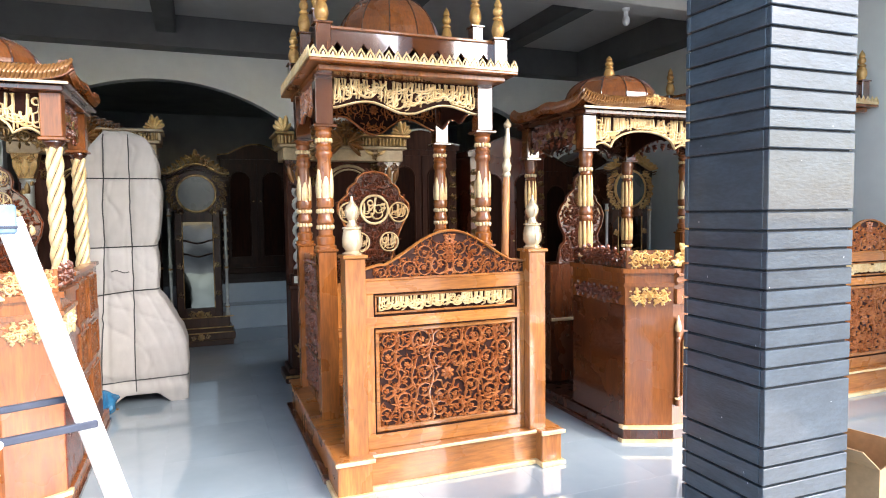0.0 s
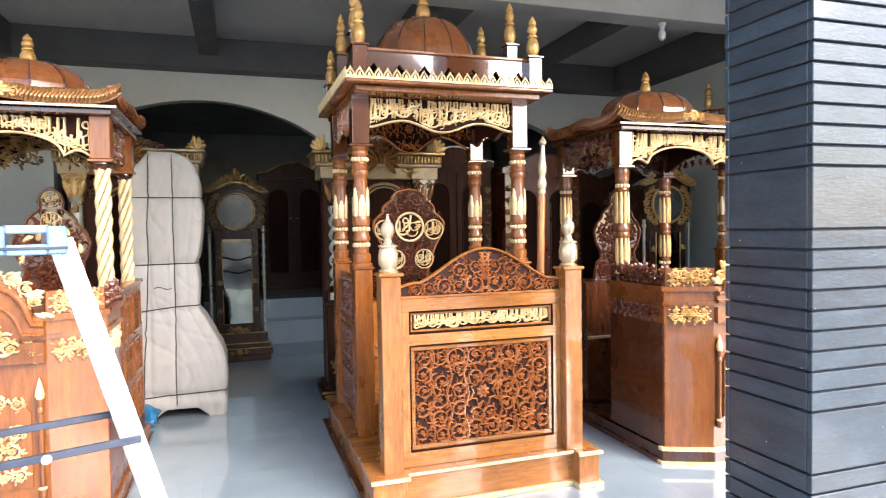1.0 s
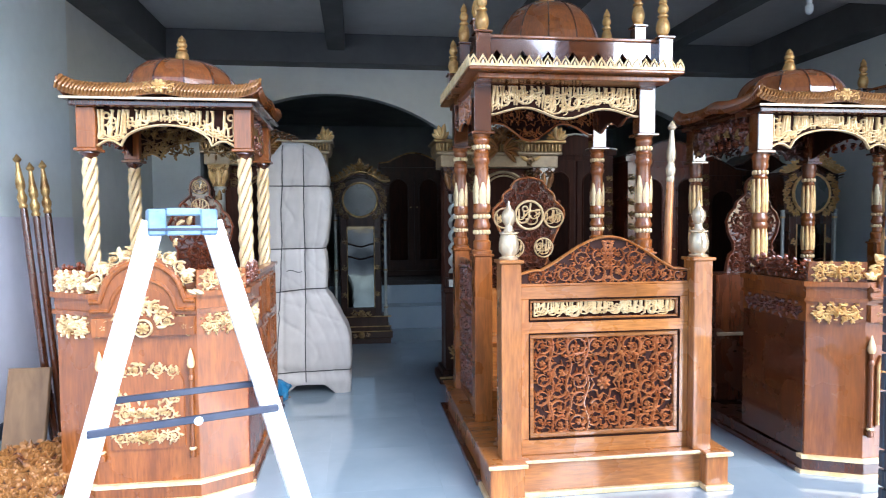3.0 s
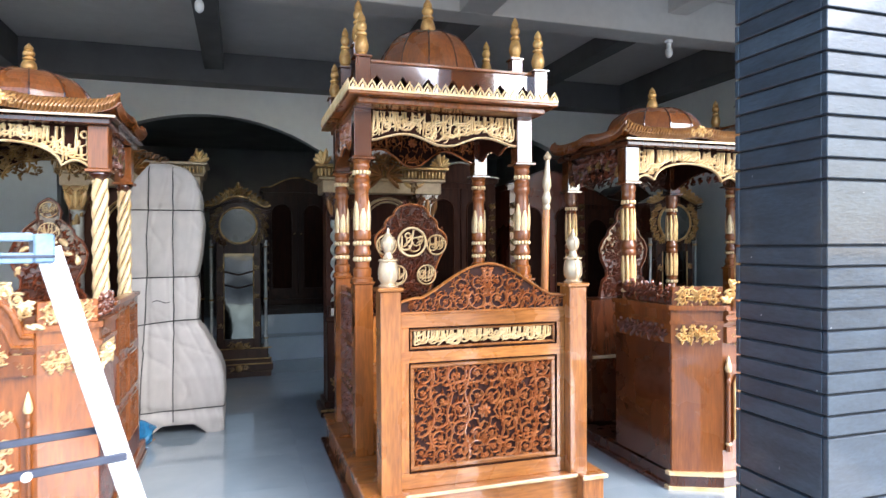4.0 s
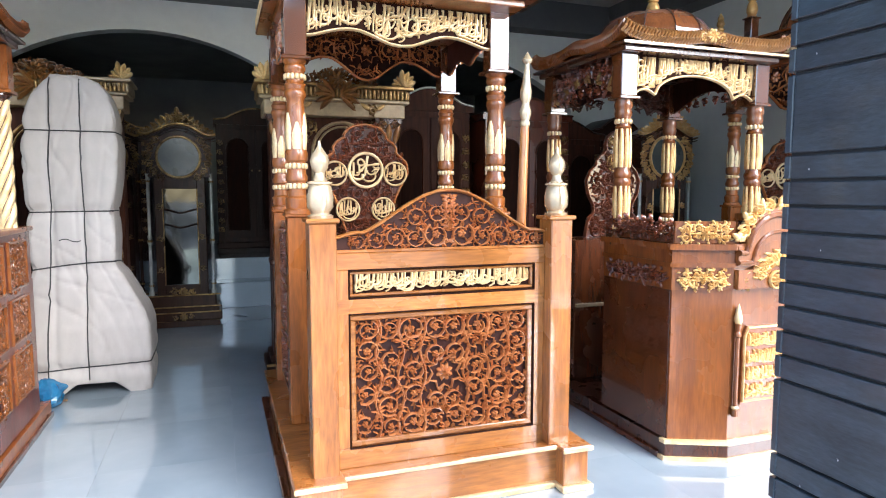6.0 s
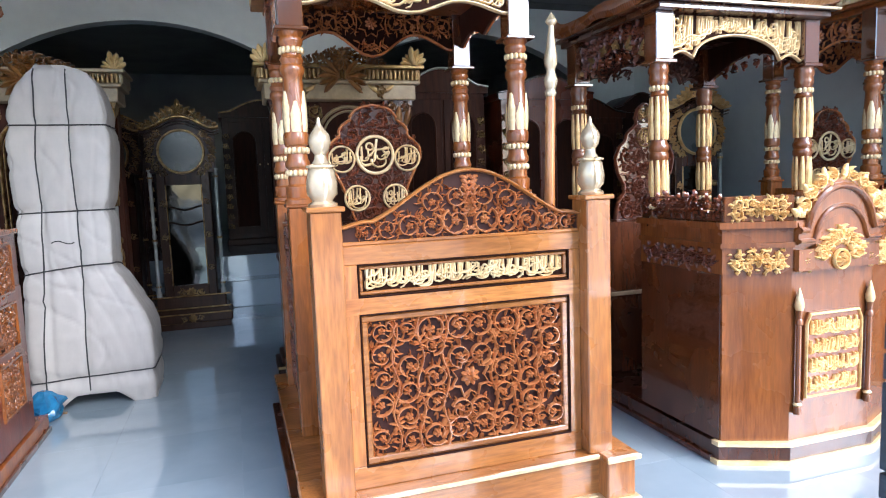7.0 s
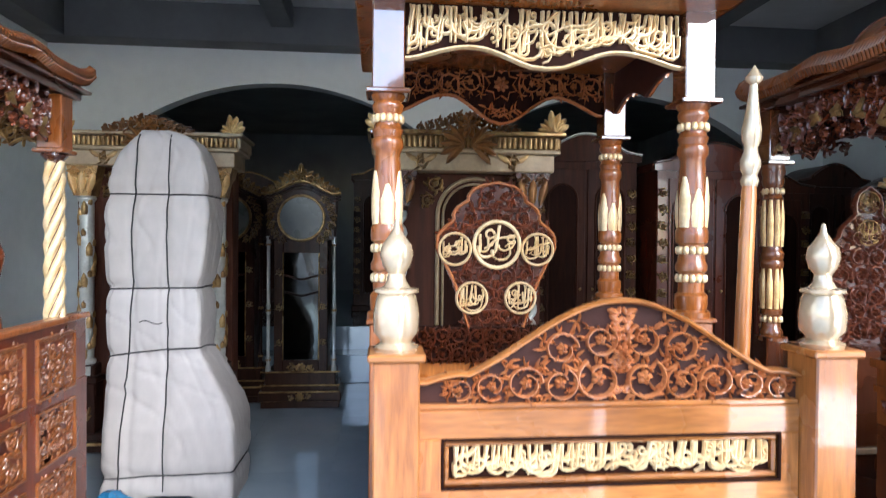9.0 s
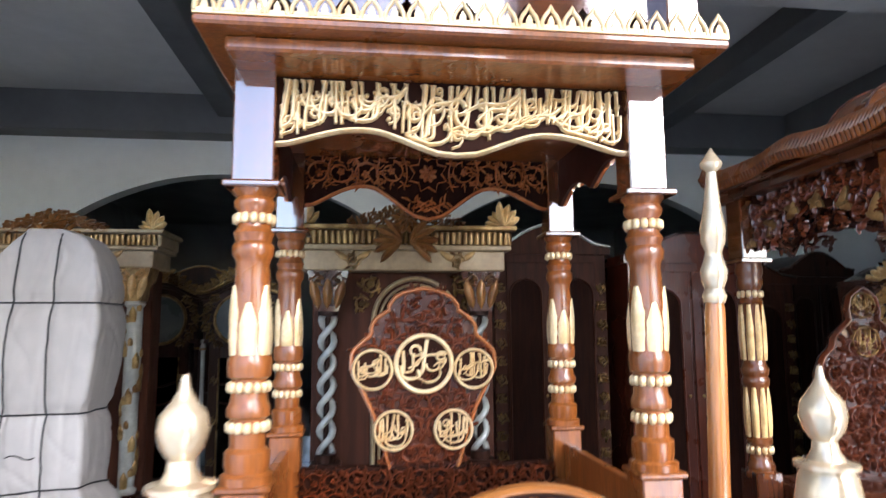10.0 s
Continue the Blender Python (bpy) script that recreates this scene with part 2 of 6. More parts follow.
# ---- mesh code ----
class Geo:
    """Collects vertices and faces; everything is built in the frame of its thing."""

    def __init__(self):
        self.v, self.f = [], []

    def add(self, verts, faces, m=None):
        k = len(self.v)
        self.v += [tuple(m @ Vector(p)) for p in verts] if m is not None else [tuple(p) for p in verts]
        self.f += [tuple(i + k for i in f) for f in faces]
        return self

    def merge(self, g, m=None):
        return self.add(g.v, g.f, m)

    def box(self, x0, x1, y0, y1, z0, z1, c=0.003, m=None):
        """A box with all edges chamfered by c."""
        lo, hi = (x0, y0, z0), (x1, y1, z1)
        c = min(c, *[(b - a) * 0.45 for a, b in zip(lo, hi)])
        idx, verts, faces = {}, [], []
        for sx in (0, 1):
            for sy in (0, 1):
                for sz in (0, 1):
                    s = (sx, sy, sz)
                    for axis in range(3):
                        p = [(hi[k] - c if s[k] else lo[k] + c) for k in range(3)]
                        p[axis] = hi[axis] if s[axis] else lo[axis]
                        idx[(s, axis)] = len(verts)
                        verts.append(p)
        for axis in range(3):
            o = [k for k in range(3) if k != axis]
            for side in (0, 1):
                ring = []
                for a, b in ((0, 0), (1, 0), (1, 1), (0, 1)):
                    s = [0, 0, 0]
                    s[axis], s[o[0]], s[o[1]] = side, a, b
                    ring.append(idx[(tuple(s), axis)])
                flip = (side == 1) == (axis == 1)
                faces.append(ring[::-1] if flip else ring)
            for a in (0, 1):
                for b in (0, 1):
                    s0, s1 = [0, 0, 0], [0, 0, 0]
                    s0[o[0]] = s1[o[0]] = a
                    s0[o[1]] = s1[o[1]] = b
                    s0[axis], s1[axis] = 0, 1
                    faces.append([idx[(tuple(s0), o[0])], idx[(tuple(s1), o[0])], idx[(tuple(s1), o[1])], idx[(tuple(s0), o[1])]])
        for sx in (0, 1):
            for sy in (0, 1):
                for sz in (0, 1):
                    faces.append([idx[((sx, sy, sz), k)] for k in range(3)])
        return self.add(verts, faces, m)

    def lathe(self, prof, n=20, at=(0, 0, 0), a0=0.0, m=None, sx=1.0, sy=1.0):
        """Turns a profile of (radius, height) about z."""
        verts, faces = [], []
        for r, z in prof:
            for k in range(n):
                a = a0 + 2 * math.pi * k / n
                verts.append((at[0] + sx * r * math.cos(a), at[1] + sy * r * math.sin(a), at[2] + z))
        for j in range(len(prof) - 1):
            for k in range(n):
                q = (k + 1) % n
                faces.append((j * n + k, j * n + q, (j + 1) * n + q, (j + 1) * n + k))
        faces.append(tuple(range(n))[::-1])
        faces.append(tuple(range((len(prof) - 1) * n, len(prof) * n)))
        return self.add(verts, faces, m)

    def prism(self, outline, y0, y1, m=None):
        """An outline in (x, z), thick from y0 to y1."""
        n = len(outline)
        verts = [(x, y0, z) for x, z in outline] + [(x, y1, z) for x, z in outline]
        faces = [tuple(range(n)), tuple(range(2 * n - 1, n - 1, -1))]
        faces += [(k, k + n, (k + 1) % n + n, (k + 1) % n) for k in range(n)]
        return self.add(verts, faces, m)

    def slab(self, outline, z0, z1, m=None):
        """An outline in (x, y), thick from z0 to z1."""
        n = len(outline)
        verts = [(x, y, z0) for x, y in outline] + [(x, y, z1) for x, y in outline]
        faces = [tuple(range(n))[::-1], tuple(range(n, 2 * n))]
        faces += [(k, (k + 1) % n, (k + 1) % n + n, k + n) for k in range(n)]
        return self.add(verts, faces, m)

    def ribbon(self, pts, w, d, y=0.0, m=None, w1=None, closed=False):
        """A raised rib along points (x, z), standing d proud towards -y."""
        n = len(pts)
        verts, faces = [], []
        for i, (x, z) in enumerate(pts):
            a, b = pts[i - 1 if (i or closed) else 0], pts[(i + 1) % n if (i < n - 1 or closed) else i]
            tx, tz = b[0] - a[0], b[1] - a[1]
            L = math.hypot(tx, tz) or 1.0
            nx, nz = -tz / L, tx / L
            ww = w if w1 is None else w + (w1 - w) * i / max(1, n - 1)
            for s, dd in ((-0.5, 0.0), (-0.42, d * 0.6), (-0.12, d), (0.12, d), (0.42, d * 0.6), (0.5, 0.0)):
                verts.append((x + nx * ww * s, y - dd, z + nz * ww * s))
        for i in range(n if closed else n - 1):
            j = (i + 1) % n
            for k in range(5):
                faces.append((i * 6 + k, i * 6 + k + 1, j * 6 + k + 1, j * 6 + k))
        if not closed:
            faces.append(tuple(range(6)))
            faces.append(tuple(range((n - 1) * 6, n * 6))[::-1])
        return self.add(verts, faces, m)

    def leaf(self, x, z, ang, L, W, d, y=0.0, m=None, curl=0.25):
        """A small carved leaf: a bent ridge with two sloping halves."""
        c, s = math.cos(ang), math.sin(ang)

        def at(u, v, h):
            v += curl * L * (u / L) ** 2
            return (x + c * u - s * v, y - h, z + s * u + c * v)
        half = ((0.22, 0.36), (0.55, 0.5), (0.86, 0.33))
        rim = [(0, 0)] + [(L * u, W * v) for u, v in half] + [(L, 0)] + [(L * u, -W * v) for u, v in half[::-1]]
        verts = [at(u, v, 0) for u, v in rim] + [at(u, v * 0.9, d * 0.5) for u, v in rim] + [at(L * 0.28, 0, d * 0.9), at(L * 0.72, 0, d)]
        faces = [(8, 16, 9), (9, 16, 10), (10, 16, 17, 11), (11, 17, 12), (12, 17, 13), (13, 17, 16, 14), (14, 16, 15), (15, 16, 8)]
        faces += [(k, (k + 1) % 8, (k + 1) % 8 + 8, k + 8) for k in range(8)]
        return self.add(verts, faces, m)

    def tube(self, pts, r, n=6, m=None, r1=None):
        verts, faces = [], []
        P = [Vector(p) for p in pts]
        for i, p in enumerate(P):
            t = (P[min(i + 1, len(P) - 1)] - P[max(i - 1, 0)]).normalized()
            a = t.cross(Vector((0, 0, 1)) if abs(t.z) < 0.95 else Vector((1, 0, 0))).normalized()
            b = t.cross(a)
            rr = r if r1 is None else r + (r1 - r) * i / (len(P) - 1)
            for k in range(n):
                q = 2 * math.pi * k / n
                verts.append(tuple(p + a * rr * math.cos(q) + b * rr * math.sin(q)))
        for i in range(len(P) - 1):
            for k in range(n):
                q = (k + 1) % n
                faces.append((i * n + k, i * n + q, (i + 1) * n + q, (i + 1) * n + k))
        faces.append(tuple(range(n))[::-1])
        faces.append(tuple(range((len(P) - 1) * n, len(P) * n)))
        return self.add(verts, faces, m)


def mesh_object(name, g, material, smooth=None):
    me = bpy.data.meshes.new(name)
    me.from_pydata(g.v, [], g.f)
    bm = bmesh.new()
    bm.from_mesh(me)
    bmesh.ops.recalc_face_normals(bm, faces=bm.faces)
    if smooth is not None:
        for f in bm.faces:
            f.smooth = True
        for e in bm.edges:
            if len(e.link_faces) == 2 and e.calc_face_angle(0) > radians(smooth):
                e.smooth = False
    bm.to_mesh(me)
    bm.free()
    me.materials.append(material)
    return new(name, me)


def part(name, g, material, parent, label="", smooth=None, kind=""):
    ob = mesh_object(name, g, material, smooth)
    ob.parent = parent
    if label or kind:
        tagged(ob, label, kind=kind)
    return ob


def thing(name, m, label, category, group=""):
    ob = new(name)
    ob.empty_display_size = 0.2
    ob.matrix_world = m
    return tagged(ob, label, category, group)


def solid(name, g, material, label, category="", group="", kind="", smooth=None):
    return tagged(mesh_object(name, g, material, smooth), label, category, group, kind)


def FRONT(x, y, z):
    """Places a panel drawn in (x, z), facing -y."""
    return Matrix.Translation((x, y, z))


def SIDE(x, y, z, turn):
    return Matrix.Translation((x, y, z)) @ Matrix.Rotation(radians(turn), 4, "Z")


# ---- carving ----
def spray(g, x, z, ang, L, W, d, y, m, hand):
    """Three leaves from one stem."""
    g.leaf(x, z, ang, L, W, d, y, m, 0.3 * hand)
    g.leaf(x, z, ang + 0.75, L * 0.66, W * 0.8, d * 0.85, y, m, 0.25)
    g.leaf(x, z, ang - 0.75, L * 0.66, W * 0.8, d * 0.85, y, m, -0.25)


def scroll(g, cx, cz, r, hand, a0, d, rng, y=0.0, m=None, leaves=7, turns=1.35, flower=True, fat=1.0):
    """One spiral tendril with leaf sprays on both sides and a flower in its eye."""
    n = int(11 * turns)
    pts = []
    for i in range(n + 1):
        f = i / n
        rr = r * (1 - 0.72 * f)
        a = a0 + hand * f * turns * 2 * math.pi
        pts.append((cx + rr * math.cos(a), cz + rr * math.sin(a)))
    g.ribbon(pts, r * 0.27 * fat, d, y, m, r * 0.2 * fat)
    for k in range(leaves):
        f = 0.03 + 0.7 * k / leaves
        rr = r * (1 - 0.72 * f)
        a = a0 + hand * f * turns * 2 * math.pi
        out = 1 if k % 3 else -1
        dirn = a + hand * math.pi / 2 - out * hand * (0.7 + 0.5 * rng.random())
        px, pz = cx + rr * math.cos(a), cz + rr * math.sin(a)
        L, dd = r * (0.5 + 0.32 * rng.random()), d * (0.9 + 0.6 * rng.random())
        if k % 2:
            spray(g, px, pz, dirn, L, r * 0.38 * fat, dd, y, m, hand * out)
        else:
            g.leaf(px, pz, dirn, L * 1.1, r * 0.42 * fat, dd, y, m, 0.35 * hand * out)
    if flower:
        for k in range(5):
            a = a0 + k * 2 * math.pi / 5
            g.leaf(cx + 0.02 * r * math.cos(a), cz + 0.02 * r * math.sin(a), a, r * 0.36, r * 0.3, d * 1.5, y, m, 0)


def rosette(g, cx, cz, r, d, y=0.0, m=None, petals=8):
    for k in range(petals):
        a = 2 * math.pi * (k + 0.5) / petals
        g.leaf(cx, cz, a, r, r * 0.6, d, y, m, 0)
    for k in range(petals):
        a = 2 * math.pi * k / petals
        g.leaf(cx, cz, a, r * 0.6, r * 0.4, d * 1.5, y, m, 0)


def scroll_panel(g, x0, x1, z0, z1, cell, d, seed, m=None, inside=None, y=0.0, middle=True, leaves=7, fat=1.0):
    """Mirrored scrollwork that fills a rectangle, or what inside(x, z) lets stand of it."""
    rng = random.Random(seed)
    nx = max(1, round((x1 - x0) / 2 / cell))
    nz = max(1, round((z1 - z0) / cell))
    wx, wz = (x1 - x0) / 2 / nx, (z1 - z0) / nz
    mid = (x0 + x1) / 2
    for j in range(nz):
        for i in range(nx):
            cx, cz = mid + wx * (i + 0.5 + 0.12 * (rng.random() - 0.5)), z0 + wz * (j + 0.5 + 0.16 * (rng.random() - 0.5))
            hand = 1 if (i + j) % 2 else -1
            r = min(wx, wz) * (0.47 + 0.1 * rng.random())
            turn = 1.0 + 0.55 * rng.random()
            a0 = rng.choice((0.25, 0.75, 1.25, 1.75)) * math.pi
            for side in (1, -1):
                px = mid + side * (cx - mid)
                if inside and not (inside(px, cz + r * 0.75) and inside(px + r * 0.5, cz) and inside(px - r * 0.5, cz)):
                    rr = r * 0.6
                    if not inside(px, cz - r * 0.2 + rr):
                        continue
                    scroll(g, px, cz - r * 0.35, rr, hand * side, a0 if side > 0 else math.pi - a0, d, random.Random(seed + i * 31 + j), y, m, leaves - 3, 1.35, True, fat)
                    continue
                scroll(g, px, cz, r, hand * side, a0 if side > 0 else math.pi - a0, d, random.Random(seed + i * 31 + j), y, m, leaves, turn / fat ** 0.5, True, fat)
                for q in range(5):
                    a = (0.25 + 0.5 * q + 0.25 * rng.random()) * math.pi
                    g.leaf(px + r * 0.95 * math.cos(a), cz + r * 0.95 * math.sin(a), a, r * 0.75, r * 0.36 * fat, d, y, m, 0.4)
        # wavy stem between the rows
    for j in range(nz - 1):
        zc = z0 + wz * (j + 1)
        pts = []
        for k in range(nx * 8 + 1):
            x = x0 + (x1 - x0) * k / (nx * 8)
            z = zc + 0.16 * wz * math.sin(2 * math.pi * (x - mid) / (2 * wx) + math.pi / 2)
            pts.append((x, z))
        if inside:
            pts = [p for p in pts if inside(p[0], p[1] + 0.01)]
        if len(pts) > 2:
            g.ribbon(pts, cell * 0.085, d * 0.8, y, m)
    if middle:
        rosette(g, mid, (z0 + z1) / 2, cell * 0.42, d * 1.5, y, m)


def strokes(g, x0, x1, low, high, seed, d, w, m=None, y=0.0, dense=1.0):
    """A band of interlaced carved strokes: upright stems, hooked stems, bowls, loops with tails and slanted swashes; low and high give the band's edges at x."""
    rng = random.Random(seed)

    def put(pts, wa, wb, dd):
        pts = [(min(max(px, x0 + w * 0.5), x1 - w * 0.5), pz) for px, pz in pts]
        pts = [(px, min(max(pz, low(px) + w * 0.45), high(px) - w * 0.45)) for px, pz in pts]
        g.ribbon(pts, wa, dd, y, m, wb)
    x, n = x0 + w, 0
    while x < x1 - w * 0.6:
        a, b = low(x), high(x)
        h = b - a
        kind = (rng.random() * 0.5 + n * 0.381966) % 1.0
        n += 1
        lean = h * 0.16 * (rng.random() - 0.25)
        dd = d * rng.uniform(0.8, 1.15)
        if kind < 0.30:
            foot = a + h * rng.uniform(0.02, 0.35)
            put([(x + lean - w * 0.8, b - h * 0.06), (x + lean, b), (x + lean * 0.6, a + h * 0.62), (x + lean * 0.2, a + h * 0.4), (x, foot)], w * 1.25, w * 0.75, dd)
        elif kind < 0.52:
            z, k = a + h * rng.uniform(0.22, 0.4), h * rng.uniform(0.22, 0.34)
            put([(x + lean, b), (x + lean * 0.5, (z + b) / 2), (x, z)] + [(x - k + k * math.cos(q), z - k * 0.62 * math.sin(q)) for q in (0.5, 1.0, 1.57, 2.1, 2.6, 3.1)], w * 1.2, w * 0.7, dd)
        elif kind < 0.68:
            k, z = h * rng.uniform(0.2, 0.32), a + h * rng.uniform(0.28, 0.7)
            put([(x + k * math.cos(q), z - k * 0.85 * math.sin(q)) for q in [-0.35 + 3.8 * i / 9 for i in range(10)]], w * 0.7, w * 1.2, dd)
        elif kind < 0.84:
            r = h * rng.uniform(0.085, 0.12)
            cz = a + h * rng.uniform(0.4, 0.78)
            put([(x + r * math.cos(q), cz + r * math.sin(q)) for q in [0.6 * i for i in range(11)]] + [(x + r * 1.1, cz - h * 0.14), (x + r * 0.4, cz - h * 0.28), (x - r * 1.4, cz - h * 0.36)], w, w * 0.7, dd)
        elif kind < 0.95:
            L, z = h * rng.uniform(0.55, 0.95), a + h * rng.uniform(0.3, 0.7)
            up = h * rng.uniform(0.25, 0.5)
            put([(x + L * (q / 8 - 0.5), z + up * (q / 8 - 0.5) + 0.07 * h * math.sin(2 * math.pi * q / 8)) for q in range(9)], w * 0.6, w * 1.3, d * 1.2)
        else:
            for q in range(2):
                g.leaf(x, a + h * rng.uniform(0.15, 0.85), 0.8, w * 1.5, w * 1.2, d, y, m, 0)
        x += w * 1.5 / dense * rng.uniform(0.75, 1.25)


def disc(g, cx, cz, r, d, y=0.0, m=None, seed=0):
    """A round gilt medallion: a raised ring filled with carved strokes."""
    ring = [(cx + r * 0.92 * math.cos(a), cz + r * 0.92 * math.sin(a)) for a in [2 * math.pi * k / 32 for k in range(32)]]
    g.ribbon(ring, r * 0.17, d, y, m, None, True)
    R = r * 0.84

    def chord(x):
        return math.sqrt(max((R * 0.25) ** 2, R * R - (x - cx) ** 2))
    strokes(g, cx - R * 0.94, cx + R * 0.94, lambda x: cz - chord(x), lambda x: cz + chord(x), seed, d * 0.85, r * 0.125, m, y, 0.95)
    strokes(g, cx - R * 0.9, cx + R * 0.9, lambda x: cz - chord(x) * 0.6, lambda x: cz + chord(x) * 0.5, seed + 50, d * 0.8, r * 0.1, m, y, 0.55)


def vine(g, cx, cz, r, hand, a0, d, rng, y=0.0, m=None):
    """A round tendril that curls into a flower, with acanthus leaves that curl off both its sides."""
    n, turns = 20, rng.uniform(0.95, 1.25)
    line = []
    for i in range(n + 1):
        f = i / n
        rr = r * (1.04 - 0.55 * max(0.0, f - 0.4) / 0.6)
        a = a0 + hand * f * turns * 2 * math.pi
        line.append((cx + rr * math.cos(a), cz + rr * 0.94 * math.sin(a)))
    g.ribbon(line, r * 0.235, d * 1.15, y, m, r * 0.17)
    for k in range(5):
        a = a0 + 0.4 + k * 2 * math.pi / 5
        g.leaf(cx, cz, a, r * 0.40, r * 0.36, d * 1.3, y, m, 0.0)
    ring = [(cx + r * 0.11 * math.cos(q), cz + r * 0.11 * math.sin(q)) for q in [math.pi * k / 3 for k in range(6)]]
    g.ribbon(ring, r * 0.13, d * 1.45, y, m, None, True)
    a = a0
    k = 0
    while abs(a - a0) < 6.1:
        inner = k % 3 == 0
        px, pz = cx + r * math.cos(a), cz + r * 0.94 * math.sin(a)
        way = a + hand * math.pi / 2 + hand * (rng.uniform(0.7, 1.1) if inner else -rng.uniform(0.4, 1.0))
        L = r * (rng.uniform(0.4, 0.55) if inner else rng.uniform(0.5, 0.8))
        bend = 0.7 * hand * (1 if inner else -1)
        g.leaf(px, pz, way, L, r * rng.uniform(0.2, 0.3), d * rng.uniform(0.8, 1.2), y, m, bend)
        if not inner:
            g.leaf(px, pz, way + hand * 0.7, L * 0.62, r * 0.2, d * 0.9, y, m, 0.55 * hand)
            g.leaf(px, pz, way - hand * 0.6, L * 0.6, r * 0.2, d * rng.uniform(0.7, 1.1), y, m, -0.6 * hand)
        a += hand * rng.uniform(0.5, 0.8)
        k += 1


def vine_filler(g, cx, cz, r, d, rng, y, m, n=4, turn=0.0):
    """A small bud with leaves, set between tendrils."""
    for k in range(n):
        a = turn + 2 * math.pi * (k + 0.5) / n + rng.uniform(-0.2, 0.2)
        g.leaf(cx, cz, a, r * rng.uniform(0.8, 1.1), r * 0.36, d, y, m, rng.choice((-0.6, 0.6)))


def vine_panel(g, x0, x1, z0, z1, nx, nz, d, seed, m=None, y=0.0):
    """Mirrored tendrils round a star flower: nx tendrils to each side of the middle, nz rows."""
    rng = random.Random(seed)
    mid = (x0 + x1) / 2
    wx, wz = (x1 - x0) / 2 / nx, (z1 - z0) / nz
    for j in range(nz):
        for i in range(nx):
            if i == 0 and nz % 2 and j == nz // 2:
                continue
            r = min(wx, wz) * rng.uniform(0.37, 0.52)
            ox, oz = wx * rng.uniform(-0.1, 0.1), wz * rng.uniform(-0.12, 0.12) + wz * 0.22 * (1 if i % 2 else -1) * (0 < j < nz - 1)
            hand, a0 = (1 if (i + j) % 2 else -1), rng.uniform(0, 2 * math.pi)
            sd = rng.random()
            for side in (1, -1):
                cx, cz = mid + side * (wx * (i + 0.5) + ox), z0 + wz * (j + 0.5) + oz
                vine(g, cx, cz, r, hand * side, a0 if side > 0 else math.pi - a0, d, random.Random(sd), y, m)
    for j in range(nz + 1):
        for i in range(nx + 1):
            if i == 0 and nz % 2 and j in (nz // 2, nz // 2 + 1):
                continue
            sd = rng.random()
            for side in ((1, -1) if i else (1,)):
                cx, cz = mid + side * wx * i, z0 + wz * j
                cx, cz = min(max(cx, x0 + 0.008), x1 - 0.008), min(max(cz, z0 + 0.008), z1 - 0.008)
                vine_filler(g, cx, cz, min(wx, wz) * (0.36 if 0 < i < nx and 0 < j < nz else 0.26), d * 1.2, random.Random(sd), y, m, 5, sd * 6)
    # wavy main stems from the foot to the top, either side of the middle
    for side in (1, -1):
        for i in range(1, nx):
            pts = [(mid + side * (wx * i + wx * 0.13 * math.sin(math.pi * (z / wz + i))), z0 + z) for z in [(z1 - z0) * q / (nz * 8) for q in range(nz * 8 + 1)]]
            g.ribbon(pts, wx * 0.1, d, y, m)
    if nz % 2:
        cz = (z0 + z1) / 2
        rosette(g, mid, cz, min(wx, wz) * 0.4, d * 1.2, y, m, 8)
        star = [(mid + min(wx, wz) * (0.82 if k % 2 else 0.56) * math.cos(math.pi * k / 8), cz + min(wx, wz) * (0.82 if k % 2 else 0.56) * math.sin(math.pi * k / 8)) for k in range(16)]
        g.ribbon(star, wx * 0.1, d, y, m, None, True)


def bead_ring(g, at, r, z, n, s):
    for k in range(n):
        a = 2 * math.pi * k / n
        g.lathe([(s * 0.5, -s * 1.35), (s * 0.98, -s * 0.9), (s * 1.08, 0.0), (s * 0.98, s * 0.9), (s * 0.5, s * 1.35)], 6,
                (at[0] + r * math.cos(a), at[1] + r * math.sin(a), z))


def wrap_leaf(g, at, r, a, z0, z1, half, out, tip=0.06):
    """A pointed leaf that lies round a shaft."""
    rows = ((0.0, 0.85), (0.25, 1.0), (0.6, 1.0), (0.82, 0.5 + 0.45 * tip), (1.0, tip))
    verts, faces = [], []
    for f, wd in rows:
        z = z0 + (z1 - z0) * f
        bulge = out * (0.35 + 0.65 * math.sin(math.pi * min(1, f * 0.9 + 0.1)))
        for s, o in ((-1, 0.0), (-0.55, 0.75), (0, 1.0), (0.55, 0.75), (1, 0.0)):
            b = a + s * half * wd
            rr = r + bulge * o
            verts.append((at[0] + rr * math.cos(b), at[1] + rr * math.sin(b), z))
    for j in range(len(rows) - 1):
        for k in range(4):
            faces.append((j * 5 + k, j * 5 + k + 1, (j + 1) * 5 + k + 1, (j + 1) * 5 + k))
    g.add(verts, faces)

# ---- the building ----
BACK, LEFT, RIGHT, CEILING, BEAMZ = 8.6, -2.05, 5.65, 3.58, 3.23
g = Geo().box(-70, 70, -75, 70, -0.4, -0.03, 0)
solid("ground", g, CONCRETE, "grey concrete ground outside the showroom", kind="structure")

# unseen wall, added so that the lacquered blocks mirror something dark
solid("wall_south", Geo().prism([(1.2, -0.03), (7.0, -0.03), (7.0, 5.6), (4.9, 8.2), (1.2, 5.9)], -12.4, -12.0), WALL_FAR, "unseen plain gable wall, added for dark reflections in the lacquer", kind="structure")

